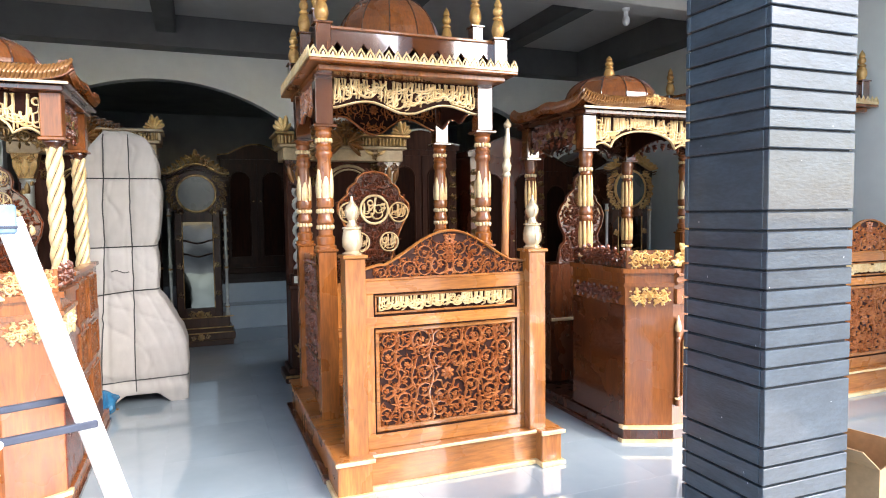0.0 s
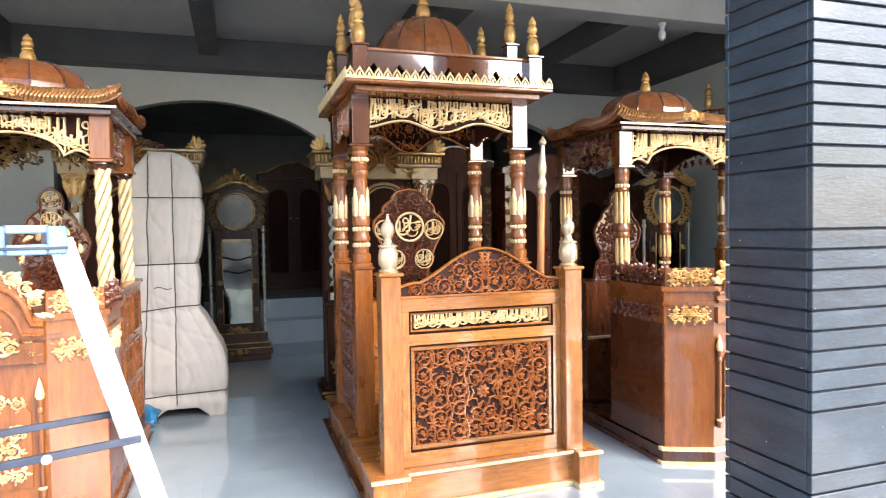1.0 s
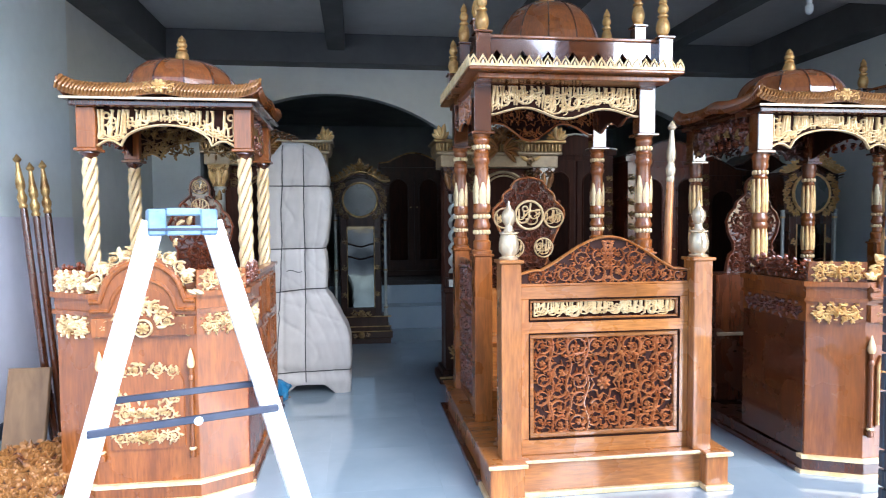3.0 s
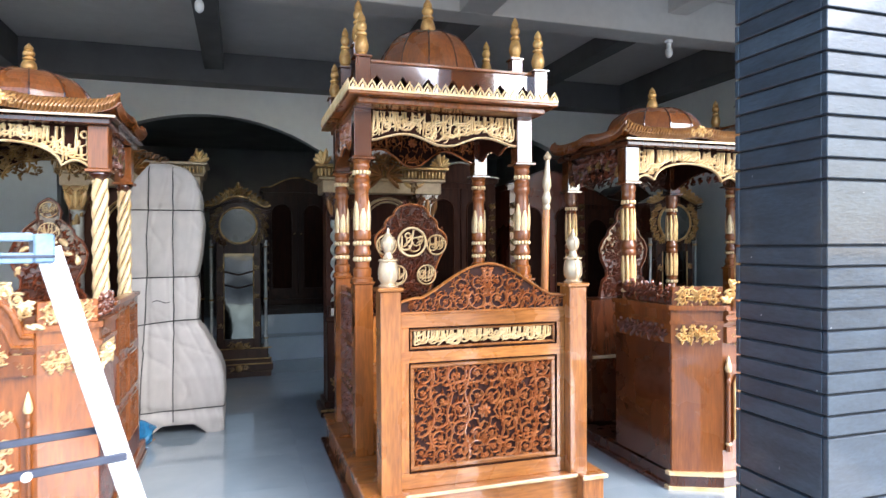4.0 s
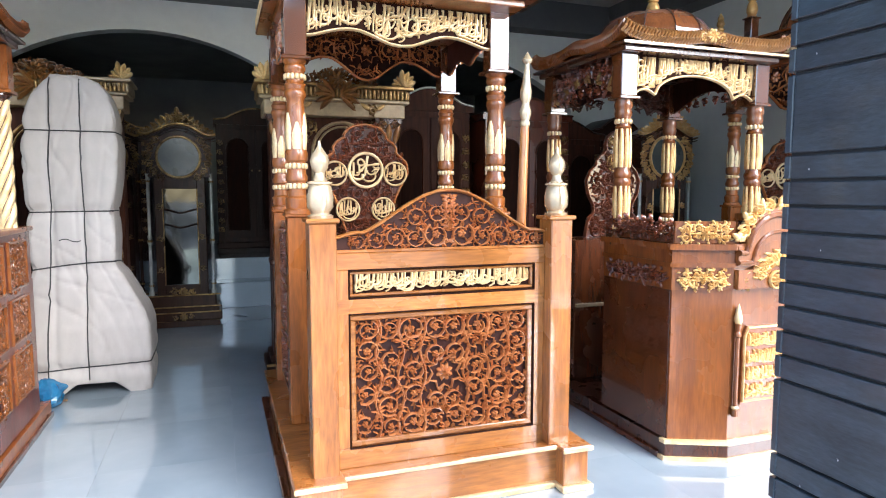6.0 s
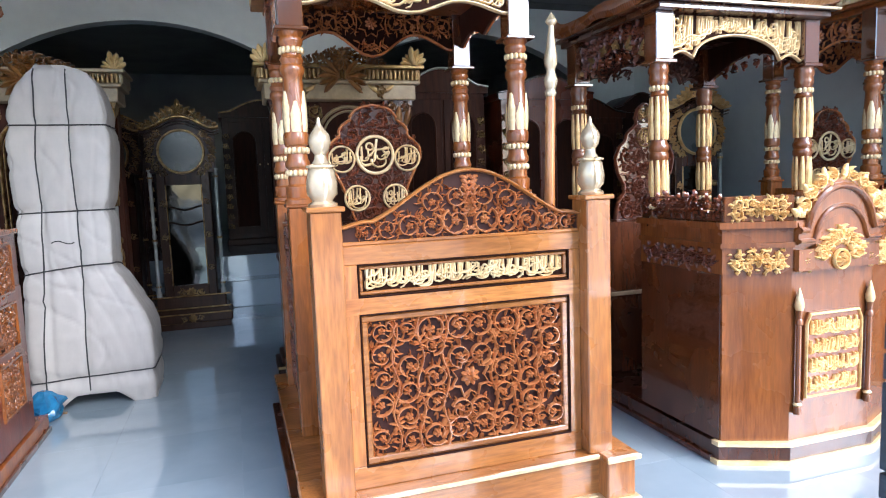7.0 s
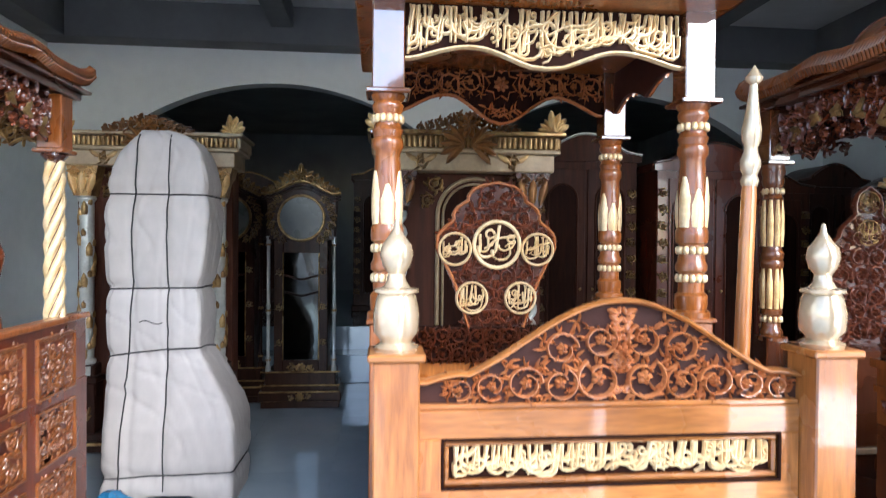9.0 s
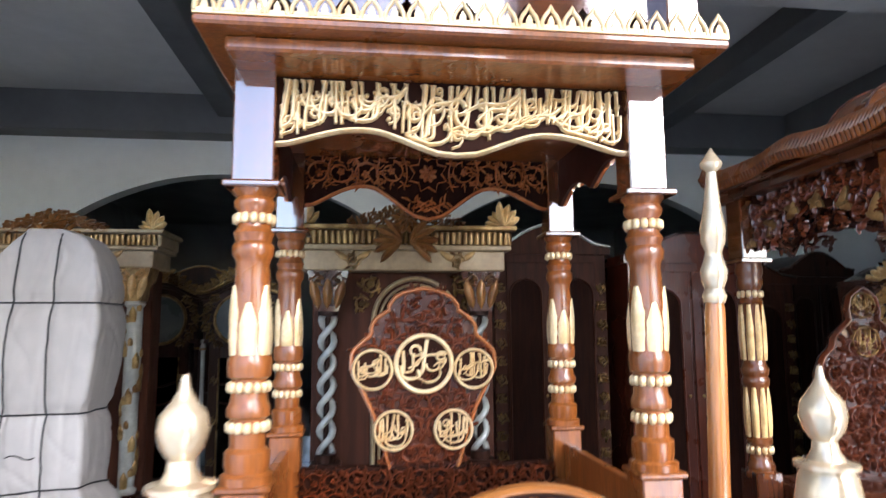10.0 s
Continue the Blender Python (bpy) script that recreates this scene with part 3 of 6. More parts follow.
# back wall with two flat arches
g = Geo()
def arch_z(x):
    for c in (0.05, 3.45):
        if abs(x - c) < 1.56:
            return 2.92 - 2.36 + math.sqrt(2.36 ** 2 - (x - c) ** 2)
    return 0.0
xs = [-2.25, -1.51] + [0.05 - 1.555 + 3.11 * k / 28 for k in range(29)] + [1.61, 1.89] + [3.45 - 1.555 + 3.11 * k / 28 for k in range(29)] + [5.01, 5.85]
for a, b in zip(xs, xs[1:]):
    za, zb = arch_z(a), arch_z(b)
    if za == 0 or zb == 0:
        za = zb = 0.0
    g.add([(a, BACK, za), (b, BACK, zb), (b, BACK, 3.7), (a, BACK, 3.7), (a, BACK + 0.16, za), (b, BACK + 0.16, zb), (b, BACK + 0.16, 3.7), (a, BACK + 0.16, 3.7)],
          [(0, 1, 2, 3), (5, 4, 7, 6), (0, 4, 5, 1), (3, 2, 6, 7), (0, 3, 7, 4), (1, 5, 6, 2)])
solid("wall_north", g, WALL, "pale grey painted back wall with two wide flat arches", kind="structure")

g = Geo().box(-2.25, LEFT, 6.2, BACK, 0, 3.7, 0)
solid("wall_west", g, WALL, "pale grey painted side wall", kind="structure")
# paler and bluer than the inner wall: daylight put into its colour
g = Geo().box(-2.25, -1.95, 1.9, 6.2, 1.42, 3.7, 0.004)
w = solid("wall_west_front", g, WALL_LIT, "pale blue-green painted side wall, lightened for daylight from the open front", kind="structure")
part("dado", Geo().box(-2.25, -1.945, 1.9, 6.203, 0.0, 1.42, 0.004), WALL_DADO, w, "lilac painted lower wall")
part("baseboard", Geo().box(-1.945, -1.93, 1.9, 6.2, 0.0, 0.1, 0.003), STEEL, w, "dark skirting")
g = Geo().box(RIGHT, 5.85, 1.9, BACK, 0, 3.7, 0)
solid("wall_east", g, WALL, "pale grey painted side wall", kind="structure")

g = Geo().box(-2.25, 5.85, 2.6, BACK + 0.2, CEILING, CEILING + 0.15, 0)
solid("ceiling", g, CEIL, "grey painted concrete ceiling", kind="structure")
# beams and beam lengths on the porch side are lighter: daylight in the colour
def beam(x0, x1, y0, y1, z0, material, label):
    return solid("ceiling_beam", Geo().box(x0, x1, y0, y1, z0, CEILING + 0.002, 0.006), material, label, "beam", "ceiling beams", "structure")
beam(-2.05, 5.65, 5.50, 5.76, BEAMZ, BEAM_FRONT, "concrete beam across the showroom front, grey paint lightened for daylight")
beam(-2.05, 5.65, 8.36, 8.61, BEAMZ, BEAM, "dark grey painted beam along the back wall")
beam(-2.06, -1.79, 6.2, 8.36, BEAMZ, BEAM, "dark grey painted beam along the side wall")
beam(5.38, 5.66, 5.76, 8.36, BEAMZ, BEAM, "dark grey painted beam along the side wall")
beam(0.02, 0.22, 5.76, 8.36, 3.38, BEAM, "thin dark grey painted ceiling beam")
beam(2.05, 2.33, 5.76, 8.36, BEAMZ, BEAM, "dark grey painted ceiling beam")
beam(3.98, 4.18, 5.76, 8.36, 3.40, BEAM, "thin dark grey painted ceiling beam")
beam(2.05, 2.33, 2.8, 5.50, BEAMZ, BEAM_FRONT, "porch beam, grey paint lightened for daylight")
beam(4.0, 4.2, 2.8, 5.50, 3.42, BEAM_FRONT, "thin porch beam, grey paint lightened for daylight")
beam(-2.25, 5.85, 2.6, 2.8, 3.36, BEAM_FRONT, "beam at the porch edge, grey paint lightened for daylight")

# room behind the arches, reached by a step
g = Geo()
g.box(-2.25, 5.85, 8.70, 9.05, 0.0, 0.28, 0.006)
g.box(-2.25, 5.85, 9.05, 14.0, 0.0, 0.52, 0.006)
solid("step", g, TILE, "pale blue-grey tiled step up to the back room", "step", kind="structure")
# greyer than the hall walls: the room's lack of light is in the paint
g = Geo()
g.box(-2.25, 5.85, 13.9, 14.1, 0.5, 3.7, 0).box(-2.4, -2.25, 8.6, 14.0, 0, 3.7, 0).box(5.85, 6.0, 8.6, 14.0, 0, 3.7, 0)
solid("wall_back_room", g, BACKROOM, "back room walls, darkened to stand in for missing light", kind="structure")
solid("ceiling_back_room", Geo().box(-2.3, 5.9, BACK + 0.16, 14.0, 3.3, 3.45, 0), BACKROOM, "back room ceiling, darkened to stand in for missing light", kind="structure")

# pillar clad with slate courses
PX0, PX1, PY0, PY1 = 2.10, 2.50, 2.25, 2.63
pillar = thing("pillar", pose(0, 0, 0), "square pillar clad in dark blue-grey slate courses", "pillar")
pillar["kind"] = "structure"
part("core", Geo().box(PX0 + 0.012, PX1 - 0.012, PY0 + 0.012, PY1 - 0.012, 0, CEILING, 0), SLATE_JOINT, pillar, "dark mortar joints")
g = Geo()
rng = random.Random(5)
for k in range(18):
    z = rng.uniform(0.2, 1.7)
    if rng.random() < 0.5:
        g.leaf(rng.uniform(PX0 + 0.01, PX1 - 0.02), z, rng.uniform(0, 6), rng.uniform(0.003, 0.008), 0.003, 0.0008, PY0 - 0.001, None, 0)
    else:
        g.add([(PX0 - 0.001, y + PY0, z + dz) for y, dz in ((0.02, 0), (0.022, 0.002), (0.0215, 0.007), (0.019, 0.003))], [(0, 1, 2, 3)],
              Matrix.Translation((0, rng.uniform(0, 0.3), 0)))
part("paint_splash", g, CHIP, pillar, "small pale chips and paint splashes")

# things of the ceiling
def bulb(x, y):
    b = thing("light_bulb", pose(x, y, BEAMZ), "white bulb in a small ceiling holder, switched off", "bulb", "bulbs under the beam")
    part("holder", Geo().lathe([(0.035, 0.0), (0.035, -0.02), (0.022, -0.03), (0.02, -0.07)], 14), WHITE, b, "", 40)
    part("bulb_glass", Geo().lathe([(0.018, -0.07), (0.03, -0.085), (0.034, -0.11), (0.03, -0.14), (0.012, -0.158), (0.001, -0.16)], 14), WHITE, b, "", 40)
bulb(4.10, 5.62)
bulb(0.12, 5.66)

# ---- pulpits ----
def finial(name, at, h, r, material, parent, label=""):
    p = [(0.95, 0.0), (1.0, 0.03), (0.7, 0.06), (0.72, 0.08), (1.0, 0.14), (1.02, 0.27), (0.88, 0.40), (0.8, 0.425), (0.98, 0.44), (0.98, 0.465), (0.6, 0.48), (0.42, 0.53), (0.38, 0.58),
         (0.62, 0.64), (0.74, 0.72), (0.66, 0.80), (0.38, 0.86), (0.17, 0.92), (0.09, 0.99), (0.01, 1.0)]
    return part(name, Geo().lathe([(a * r, b * h) for a, b in p], 18, at), material, parent, label, 40)


def small_finial(at, h, r, parent):
    p = [(0.95, 0.0), (1.0, 0.03), (0.78, 0.06), (0.92, 0.10), (1.08, 0.17), (1.1, 0.24), (0.98, 0.33), (0.8, 0.41), (0.62, 0.44), (0.86, 0.465), (0.88, 0.50), (0.6, 0.525), (0.52, 0.55), (0.8, 0.60),
         (0.86, 0.66), (0.74, 0.72), (0.52, 0.755), (0.66, 0.78), (0.62, 0.84), (0.4, 0.91), (0.14, 0.97), (0.02, 1.0)]
    return part("finial", Geo().lathe([(a * r, b * h) for a, b in p], 14, at), GOLD_DEEP, parent, "turned gilt finial", 40)


def dome(parent, cx, cy, z0, r, h, wood):
    prof = []
    rows = 11
    for k in range(rows):
        a0, a1 = math.pi / 2 * (k / rows) ** 0.9, math.pi / 2 * ((k + 1) / rows) ** 0.9
        r0, r1 = r * math.cos(a0) ** 0.8, r * math.cos(a1) ** 0.8 if k < rows - 1 else 0.02
        prof += [(r0, z0 + h * math.sin(a0)), (r1 + (r0 - r1) * 0.12, z0 + h * math.sin(a1) - h * 0.003), (r1 * 0.985, z0 + h * math.sin(a1) - h * 0.004)]
    d = part("dome", Geo().lathe(prof, 12, (cx, cy, 0), math.pi / 12), wood, parent, "slatted wooden dome")
    g = Geo()
    for k in range(12):
        a = math.pi / 12 + 2 * math.pi * k / 12
        g.tube([(cx + (rr + 0.002) * math.cos(a), cy + (rr + 0.002) * math.sin(a), zz + 0.002) for rr, zz in prof[::3]], 0.005, 5)
    part("rib", g, CARVED_DARK, d)
    return d


def leaf_crest(g, x0, x1, z, size, d, m=None):
    """A row of small pointed arches along an eave."""
    n = round((x1 - x0) / size)
    w = (x1 - x0) / n
    for k in range(n):
        cx = x0 + w * (k + 0.5)
        o = [(-0.46, 0), (-0.46, 0.3), (-0.34, 0.55), (-0.12, 0.8), (0, 1.05), (0.12, 0.8), (0.34, 0.55), (0.46, 0.3), (0.46, 0)]
        g.ribbon([(cx + a * w * 0.86, z + b * size) for a, b in o], w * 0.2, d * 1.6, 0, m)
        i = [(-0.16, 0.02), (-0.13, 0.36), (0, 0.6), (0.13, 0.36), (0.16, 0.02)]
        g.prism([(cx + a * w, z + b * size) for a, b in i], -d * 1.2, d, m)
    g.box(x0, x1, -d, d, z - 0.006, z + size * 0.16, 0.001, m)


def turned_column(parent, x, y, z0, z1, r, label=""):
    """Turned shaft with beaded gilt rings and a cup of gilt leaves."""
    h = z1 - z0
    prof = [(1.25, 0), (1.25, 0.025), (1.0, 0.035), (1.08, 0.06), (1.08, 0.1), (0.85, 0.115), (0.85, 0.155), (0.85, 0.205), (1.02, 0.215), (1.05, 0.24), (0.9, 0.26), (0.85, 0.29),
            (0.85, 0.335), (1.02, 0.345), (1.06, 0.37), (1.06, 0.40), (0.92, 0.42), (0.95, 0.5), (0.92, 0.6), (0.85, 0.66), (0.8, 0.72), (0.86, 0.74), (1.0, 0.755), (1.02, 0.785), (0.88, 0.80), (0.92, 0.815),
            (1.0, 0.83), (0.86, 0.845), (0.82, 0.86), (0.82, 0.905), (0.98, 0.92), (1.02, 0.94), (0.9, 0.955), (1.0, 0.965), (1.15, 0.985), (1.2, 1.0)]
    c = part("column", Geo().lathe([(a * r, z0 + b * h) for a, b in prof], 20, (x, y, 0)), TEAK_DEEP, parent, label, 40)
    for f in (0.18, 0.31, 0.88):
        g = Geo()
        bead_ring(g, (x, y), r * 0.87, z0 + f * h, 13, r * 0.2)
        part("gold_band", g, GOLD_PALE, c, "ring of gilt beads", 60, "stuff")
    for k in range(6):
        g = Geo()
        wrap_leaf(g, (x, y), r * 0.9, math.pi * (k + 0.5) / 3, z0 + 0.415 * h, z0 + (0.65 if k % 2 else 0.59) * h, 0.56, r * 0.2, 0.28)
        part("cup_leaf", g, GOLD_PALE, c, "gilt leaf", 60)
    return c


def fluted_column(parent, x, y, z0, z1, r):
    h = z1 - z0
    prof = [(1.25, 0), (1.25, 0.02), (1.05, 0.03), (1.1, 0.05), (0.9, 0.07), (0.85, 0.10), (0.85, 0.14), (1.0, 0.15), (1.0, 0.17), (0.85, 0.18), (0.9, 0.30), (0.85, 0.40), (1.05, 0.415), (1.08, 0.44),
            (0.95, 0.455), (1.05, 0.47), (1.1, 0.49), (0.95, 0.505), (0.85, 0.53), (0.92, 0.65), (0.85, 0.785), (1.0, 0.80), (0.85, 0.815), (0.85, 0.86), (1.0, 0.875), (1.05, 0.9), (0.95, 0.92), (1.1, 0.94), (1.1, 0.96), (1.0, 0.98), (1.15, 1.0)]
    c = part("column", Geo().lathe([(a * r, z0 + b * h) for a, b in prof], 20, (x, y, 0)), TEAK_MID, parent, "", 40)
    for a, b in ((0.18, 0.405), (0.53, 0.79)):
        for k in range(8):
            g = Geo()
            wrap_leaf(g, (x, y), r * 0.88, math.pi * k / 4, z0 + a * h, z0 + b * h, 0.34, r * 0.24, 0.55)
            part("gilt_flute", g, GOLD, c, "gilt carved flute", 60)
    for f in (0.12, 0.84):
        g = Geo()
        bead_ring(g, (x, y), r * 0.86, z0 + f * h, 11, r * 0.22)
        part("gold_band", g, GOLD_PALE, c, "ring of gilt beads", 60, "stuff")
    return c


def rope_column(parent, x, y, z0, z1, r, material=None, strands=4, turns=7.0):
    material = material or GOLD_PALE
    c = part("column", Geo().lathe([(r * 1.15, z0), (r * 1.2, z0 + 0.02), (r * 0.75, z0 + 0.04), (r * 0.62, z0 + 0.05), (r * 0.62, z1 - 0.05), (r * 0.75, z1 - 0.04), (r * 1.2, z1 - 0.02), (r * 1.15, z1)], 16, (x, y, 0)),
             BROWN, parent, "", 40)
    for s in range(strands):
        g = Geo()
        n = 64
        pts = []
        for k in range(n + 1):
            f = k / n
            a = 2 * math.pi * (s / strands + f * turns / strands * 1.0)
            pts.append((x + r * 0.6 * math.cos(a), y + r * 0.6 * math.sin(a), z0 + 0.045 + (z1 - z0 - 0.09) * f))
        g.tube(pts, r * 0.4, 7)
        part("rope_strand", g, material, c, "gilt twisted strand", 60)
    return c


def wavy(x, x0, x1, z_end, z_mid, amp):
    f = abs((x - (x0 + x1) / 2) / ((x1 - x0) / 2))
    return z_end + (z_mid - z_end) * max(0.0, 1 - f * 2.2) + amp * math.sin(min(1.0, max(0.0, f * 1.15 - 0.12)) * math.pi) ** 1.3


def board(x0, x1, low, top, y0, y1, n=36):
    pts = [(x0 + (x1 - x0) * k / n, low(x0 + (x1 - x0) * k / n)) for k in range(n + 1)]
    return Geo().prism(pts + [(x1, top), (x0, top)], y0, y1), pts


def framed_carving(name, parent, w, h, m, wood, carve, cell, seed, label, depth=0.01, ground_mat=None):
    """A sunk panel: dark ground, moulded rim, scrollwork."""
    ground = part(name, Geo().box(0, w, 0.004, 0.012, 0, h, 0, m), ground_mat or RECESS, parent, label)
    rim = Geo()
    t = 0.012
    for a in ((0, w, 0, t), (0, w, h - t, h), (0, t, t, h - t), (w - t, w, t, h - t)):
        rim.box(a[0], a[1], -0.008, 0.008, a[2], a[3], 0.003, m)
    part("rim", rim, wood, ground)
    g = Geo()
    scroll_panel(g, t, w - t, t, h - t, cell, depth, seed, m @ Matrix.Translation((0, 0.004, 0)))
    part("carving", g, carve, ground, "pierced leaf scrollwork", 50)
    return ground


def grand_pulpit(m, label, plain=False):
    """Tall teak pulpit: carved front, four turned columns, canopy with parapet, finials and dome. Frame: x from its middle, y from its front."""
    p = thing("pulpit", m, label, "pulpit", "carved pulpits")
    H = 0.625
    # stepped plinth with gilt lips
    g = Geo().box(-H + 0.02, H - 0.02, -0.06, 1.52, 0.02, 0.175, 0.006)
    plinth = part("plinth", g, TEAK_H, p)
    part("plinth_top", Geo().box(-H - 0.0, H + 0.0, -0.085, 1.54, 0.175, 0.192, 0.005), TEAK_H, plinth)
    for x0, x1 in ((-H - 0.005, -H + 0.19), (H - 0.14, H + 0.005)):
        blk = part("corner_block", Geo().box(x0 + 0.012, x1 - 0.012, -0.125, 0.12, 0.02, 0.172, 0.005).box(x0, x1, -0.14, 0.12, 0.172, 0.196, 0.006), TEAK, plinth)
    lip = Geo()
    lip.box(-H + 0.19, H - 0.14, -0.092, -0.084, 0.176, 0.191, 0.002)
    lip.box(-H - 0.006, -H + 0.19, -0.147, -0.139, 0.175, 0.194, 0.002).box(H - 0.14, H + 0.006, -0.147, -0.139, 0.175, 0.194, 0.002)
    part("gilt_lip", lip, GOLD_PALE, plinth, "pale gilt edge strip")
    foot = Geo().box(-H + 0.19, H - 0.14, -0.082, 0.1, 0.0, 0.024, 0.003).box(-H - 0.01, -H + 0.19, -0.145, 0.1, 0.0, 0.024, 0.003).box(H - 0.14, H + 0.01, -0.145, 0.1, 0.0, 0.024, 0.003)
    part("gilt_foot", foot, GOLD_PALE, plinth, "pale gilt foot moulding")
    for s in (-1, 1):
        part("foot_moulding", Geo().box(s * H - 0.02, s * H + 0.02, 0.1, 1.53, 0, 0.03, 0.005), CARVED_DARK, plinth)
    # front board
    for s in (-1, 1):
        x = s * 0.5
        post = part("front_post", Geo().box(x - 0.05, x + 0.05, -0.075, 0.035, 0.192, 1.165, 0.004), TEAK, p)
        part("post_cap", Geo().box(x - 0.062, x + 0.062, -0.085, 0.045, 1.165, 1.182, 0.004), TEAK_H, post)
        finial("post_finial", (x, -0.02, 1.182), 0.29, 0.05, CHAMPAGNE, p, "turned champagne-lacquered finial")
    f = part("front_board", Geo().box(-0.45, 0.45, 0.0205, 0.03, 0.192, 1.045, 0.003), TEAK_H, p)
    for z0, z1 in ((0.192, 0.272), (0.806, 0.868), (0.98, 1.045)):
        part("rail", Geo().box(-0.45, 0.45, -0.018, 0.02, z0, z1, 0.003), TEAK_H, f)
    part("stile", Geo().box(-0.45, -0.396, -0.0175, 0.02, 0.272, 0.98, 0.003), TEAK, f)
    part("stile", Geo().box(0.402, 0.45, -0.0175, 0.02, 0.272, 0.98, 0.003), TEAK, f)
    groove = Geo()
    for z0, z1 in ((0.268, 0.81), (0.866, 0.982)):
        for a in ((-0.398, 0.404, z0, z0 + 0.006), (-0.398, 0.404, z1 - 0.006, z1), (-0.398, -0.392, z0 + 0.006, z1 - 0.006), (0.398, 0.404, z0 + 0.006, z1 - 0.006)):
            groove.box(a[0], a[1], -0.0215, -0.01, a[2], a[3], 0.002)
    part("dark_moulding", groove, RECESS, f, "dark stained moulding")
    rim = Geo()
    for z0, z1 in ((0.276, 0.802), (0.874, 0.974)):
        t = 0.022 if z0 < 0.5 else 0.012
        for a in ((-0.392, 0.398, z0, z0 + t), (-0.392, 0.398, z1 - t, z1), (-0.392, -0.392 + t, z0 + t, z1 - t), (0.398 - t, 0.398, z0 + t, z1 - t)):
            rim.box(a[0], a[1], -0.012, 0.012, a[2], a[3], 0.004)
    part("carving_rim", rim, TEAK_H, f)
    part("carving_ground", Geo().box(-0.395, 0.40, 0.012, 0.02, 0.272, 0.98, 0), CARVE_GROUND, f, "dark ground behind the pierced carving")
    g = Geo()
    vine_panel(g, -0.37, 0.376, 0.296, 0.782, 4, 5, 0.017, 11, Matrix.Translation((0, 0.010, 0)))
    part("front_carving", g, CARVED, f, "pierced teak leaf scrollwork", 50, "stuff")
    part("script_ground", Geo().box(-0.392, 0.398, 0.004, 0.01, 0.872, 0.976, 0), RECESS, f)
    g = Geo()
    strokes(g, -0.372, 0.38, lambda x: 0.884, lambda x: 0.966, 4, 0.012, 0.0088, Matrix.Translation((0, 0.003, 0)), 0.0, 1.25)
    strokes(g, -0.372, 0.38, lambda x: 0.90, lambda x: 0.966, 14, 0.011, 0.0078, Matrix.Translation((0, 0.0035, 0)), 0.0, 0.8)
    part("script_band", g, GOLD_PALE, f, "pale gilt carved script strokes", 50, "stuff")

    def crest_top(x):
        u = abs(x - 0.02)
        return 1.112 + 0.182 * (0.5 + 0.5 * math.cos(min(1.0, u / 0.42) * math.pi)) ** 0.85 + (0.012 * math.cos((u - 0.40) / 0.05 * math.pi / 2) if 0.36 < u < 0.44 else 0.0)
    n = 48
    line = [(-0.45 + 0.9 * k / n, crest_top(-0.45 + 0.9 * k / n)) for k in range(n + 1)]
    crest = part("crest_board", Geo().prism(line + [(0.45, 1.045), (-0.45, 1.045)], 0.0, 0.016), CARVE_GROUND, p, "dark ground of the carved crest")
    g = Geo().ribbon([(x, z - 0.005) for x, z in line], 0.015, 0.026, 0.004)
    g.box(-0.45, 0.45, -0.014, 0.012, 1.045, 1.058, 0.003)
    part("crest_rim", g, TEAK_H, crest)
    g = Geo()
    rng = random.Random(23)
    for s in (-1, 1):
        u, k = 0.055, 0
        while u < 0.41:
            room = crest_top(0.02 + s * (u + 0.02)) - 1.075
            r = min(0.047 if k == 0 else 0.037, room * 0.46)
            hand = s if k % 2 else -s
            vine(g, 0.02 + s * u, 1.062 + r * 1.05, r, hand, 1.0 + k if s > 0 else math.pi - 1.0 - k, 0.016, random.Random(60 + k), 0.002)
            if room > 0.135:
                r2 = min(0.036, (room - 2.1 * r) * 0.48)
                vine(g, 0.02 + s * (u - 0.004), 1.065 + 2.1 * r + r2, r2, -hand, 2.0 + k if s > 0 else math.pi - 2.0 - k, 0.016, random.Random(70 + k), 0.002)
            vine_filler(g, 0.02 + s * (u + r * 1.1), 1.07, 0.022, 0.014, rng, 0.002, None, 3, math.pi / 2)
            vine_filler(g, 0.02 + s * (u + r * 1.1), crest_top(0.02 + s * (u + r * 1.1)) - 0.032, 0.026, 0.014, rng, 0.002, None, 4)
            vine_filler(g, 0.02 + s * (u + r * 1.1), 1.062 + 2.0 * r, 0.024, 0.014, rng, 0.002, None, 4, 0.5)
            u += r + 0.037 * 1.15
            k += 1
    rosette(g, 0.02, 1.165, 0.026, 0.02, -0.002)
    for s in (-1, 1):
        for k in range(3):
            spray(g, 0.02 + s * 0.006, 1.075 + 0.06 * k, math.pi / 2 - s * (0.35 + 0.25 * k), 0.03, 0.018, 0.015, 0.001, None, -s)
            spray(g, 0.02 + s * 0.008, 1.215 + 0.02 * k, math.pi / 2 - s * (0.2 + 0.3 * k), 0.03, 0.018, 0.015, 0.001, None, -s)
    part("crest_carving", g, CARVED, crest, "carved leaves round a flower", 50, "stuff")
    # canopy posts and columns
    for s in (-1, 1):
        for y in (0.585, 1.335):
            x = s * 0.5 - 0.015
            post = part("canopy_post", Geo().box(x - 0.052, x + 0.052, y - 0.05, y + 0.05, 0.192, 1.165, 0.004).box(x - 0.062, x + 0.062, y - 0.06, y + 0.06, 1.165, 1.18, 0.004), TEAK_DEEP, p)
            turned_column(p, x, y, 1.18, 1.885, 0.049)
            part("capital_block", Geo().box(x - 0.068, x + 0.068, y - 0.066, y + 0.066, 1.872, 1.888, 0.004).box(x - 0.05, x + 0.05, y - 0.048, y + 0.048, 1.888, 2.185, 0.004), LACQUER, p, "square glossy varnished block")
        # side panels
        x = s * 0.5 - 0.015
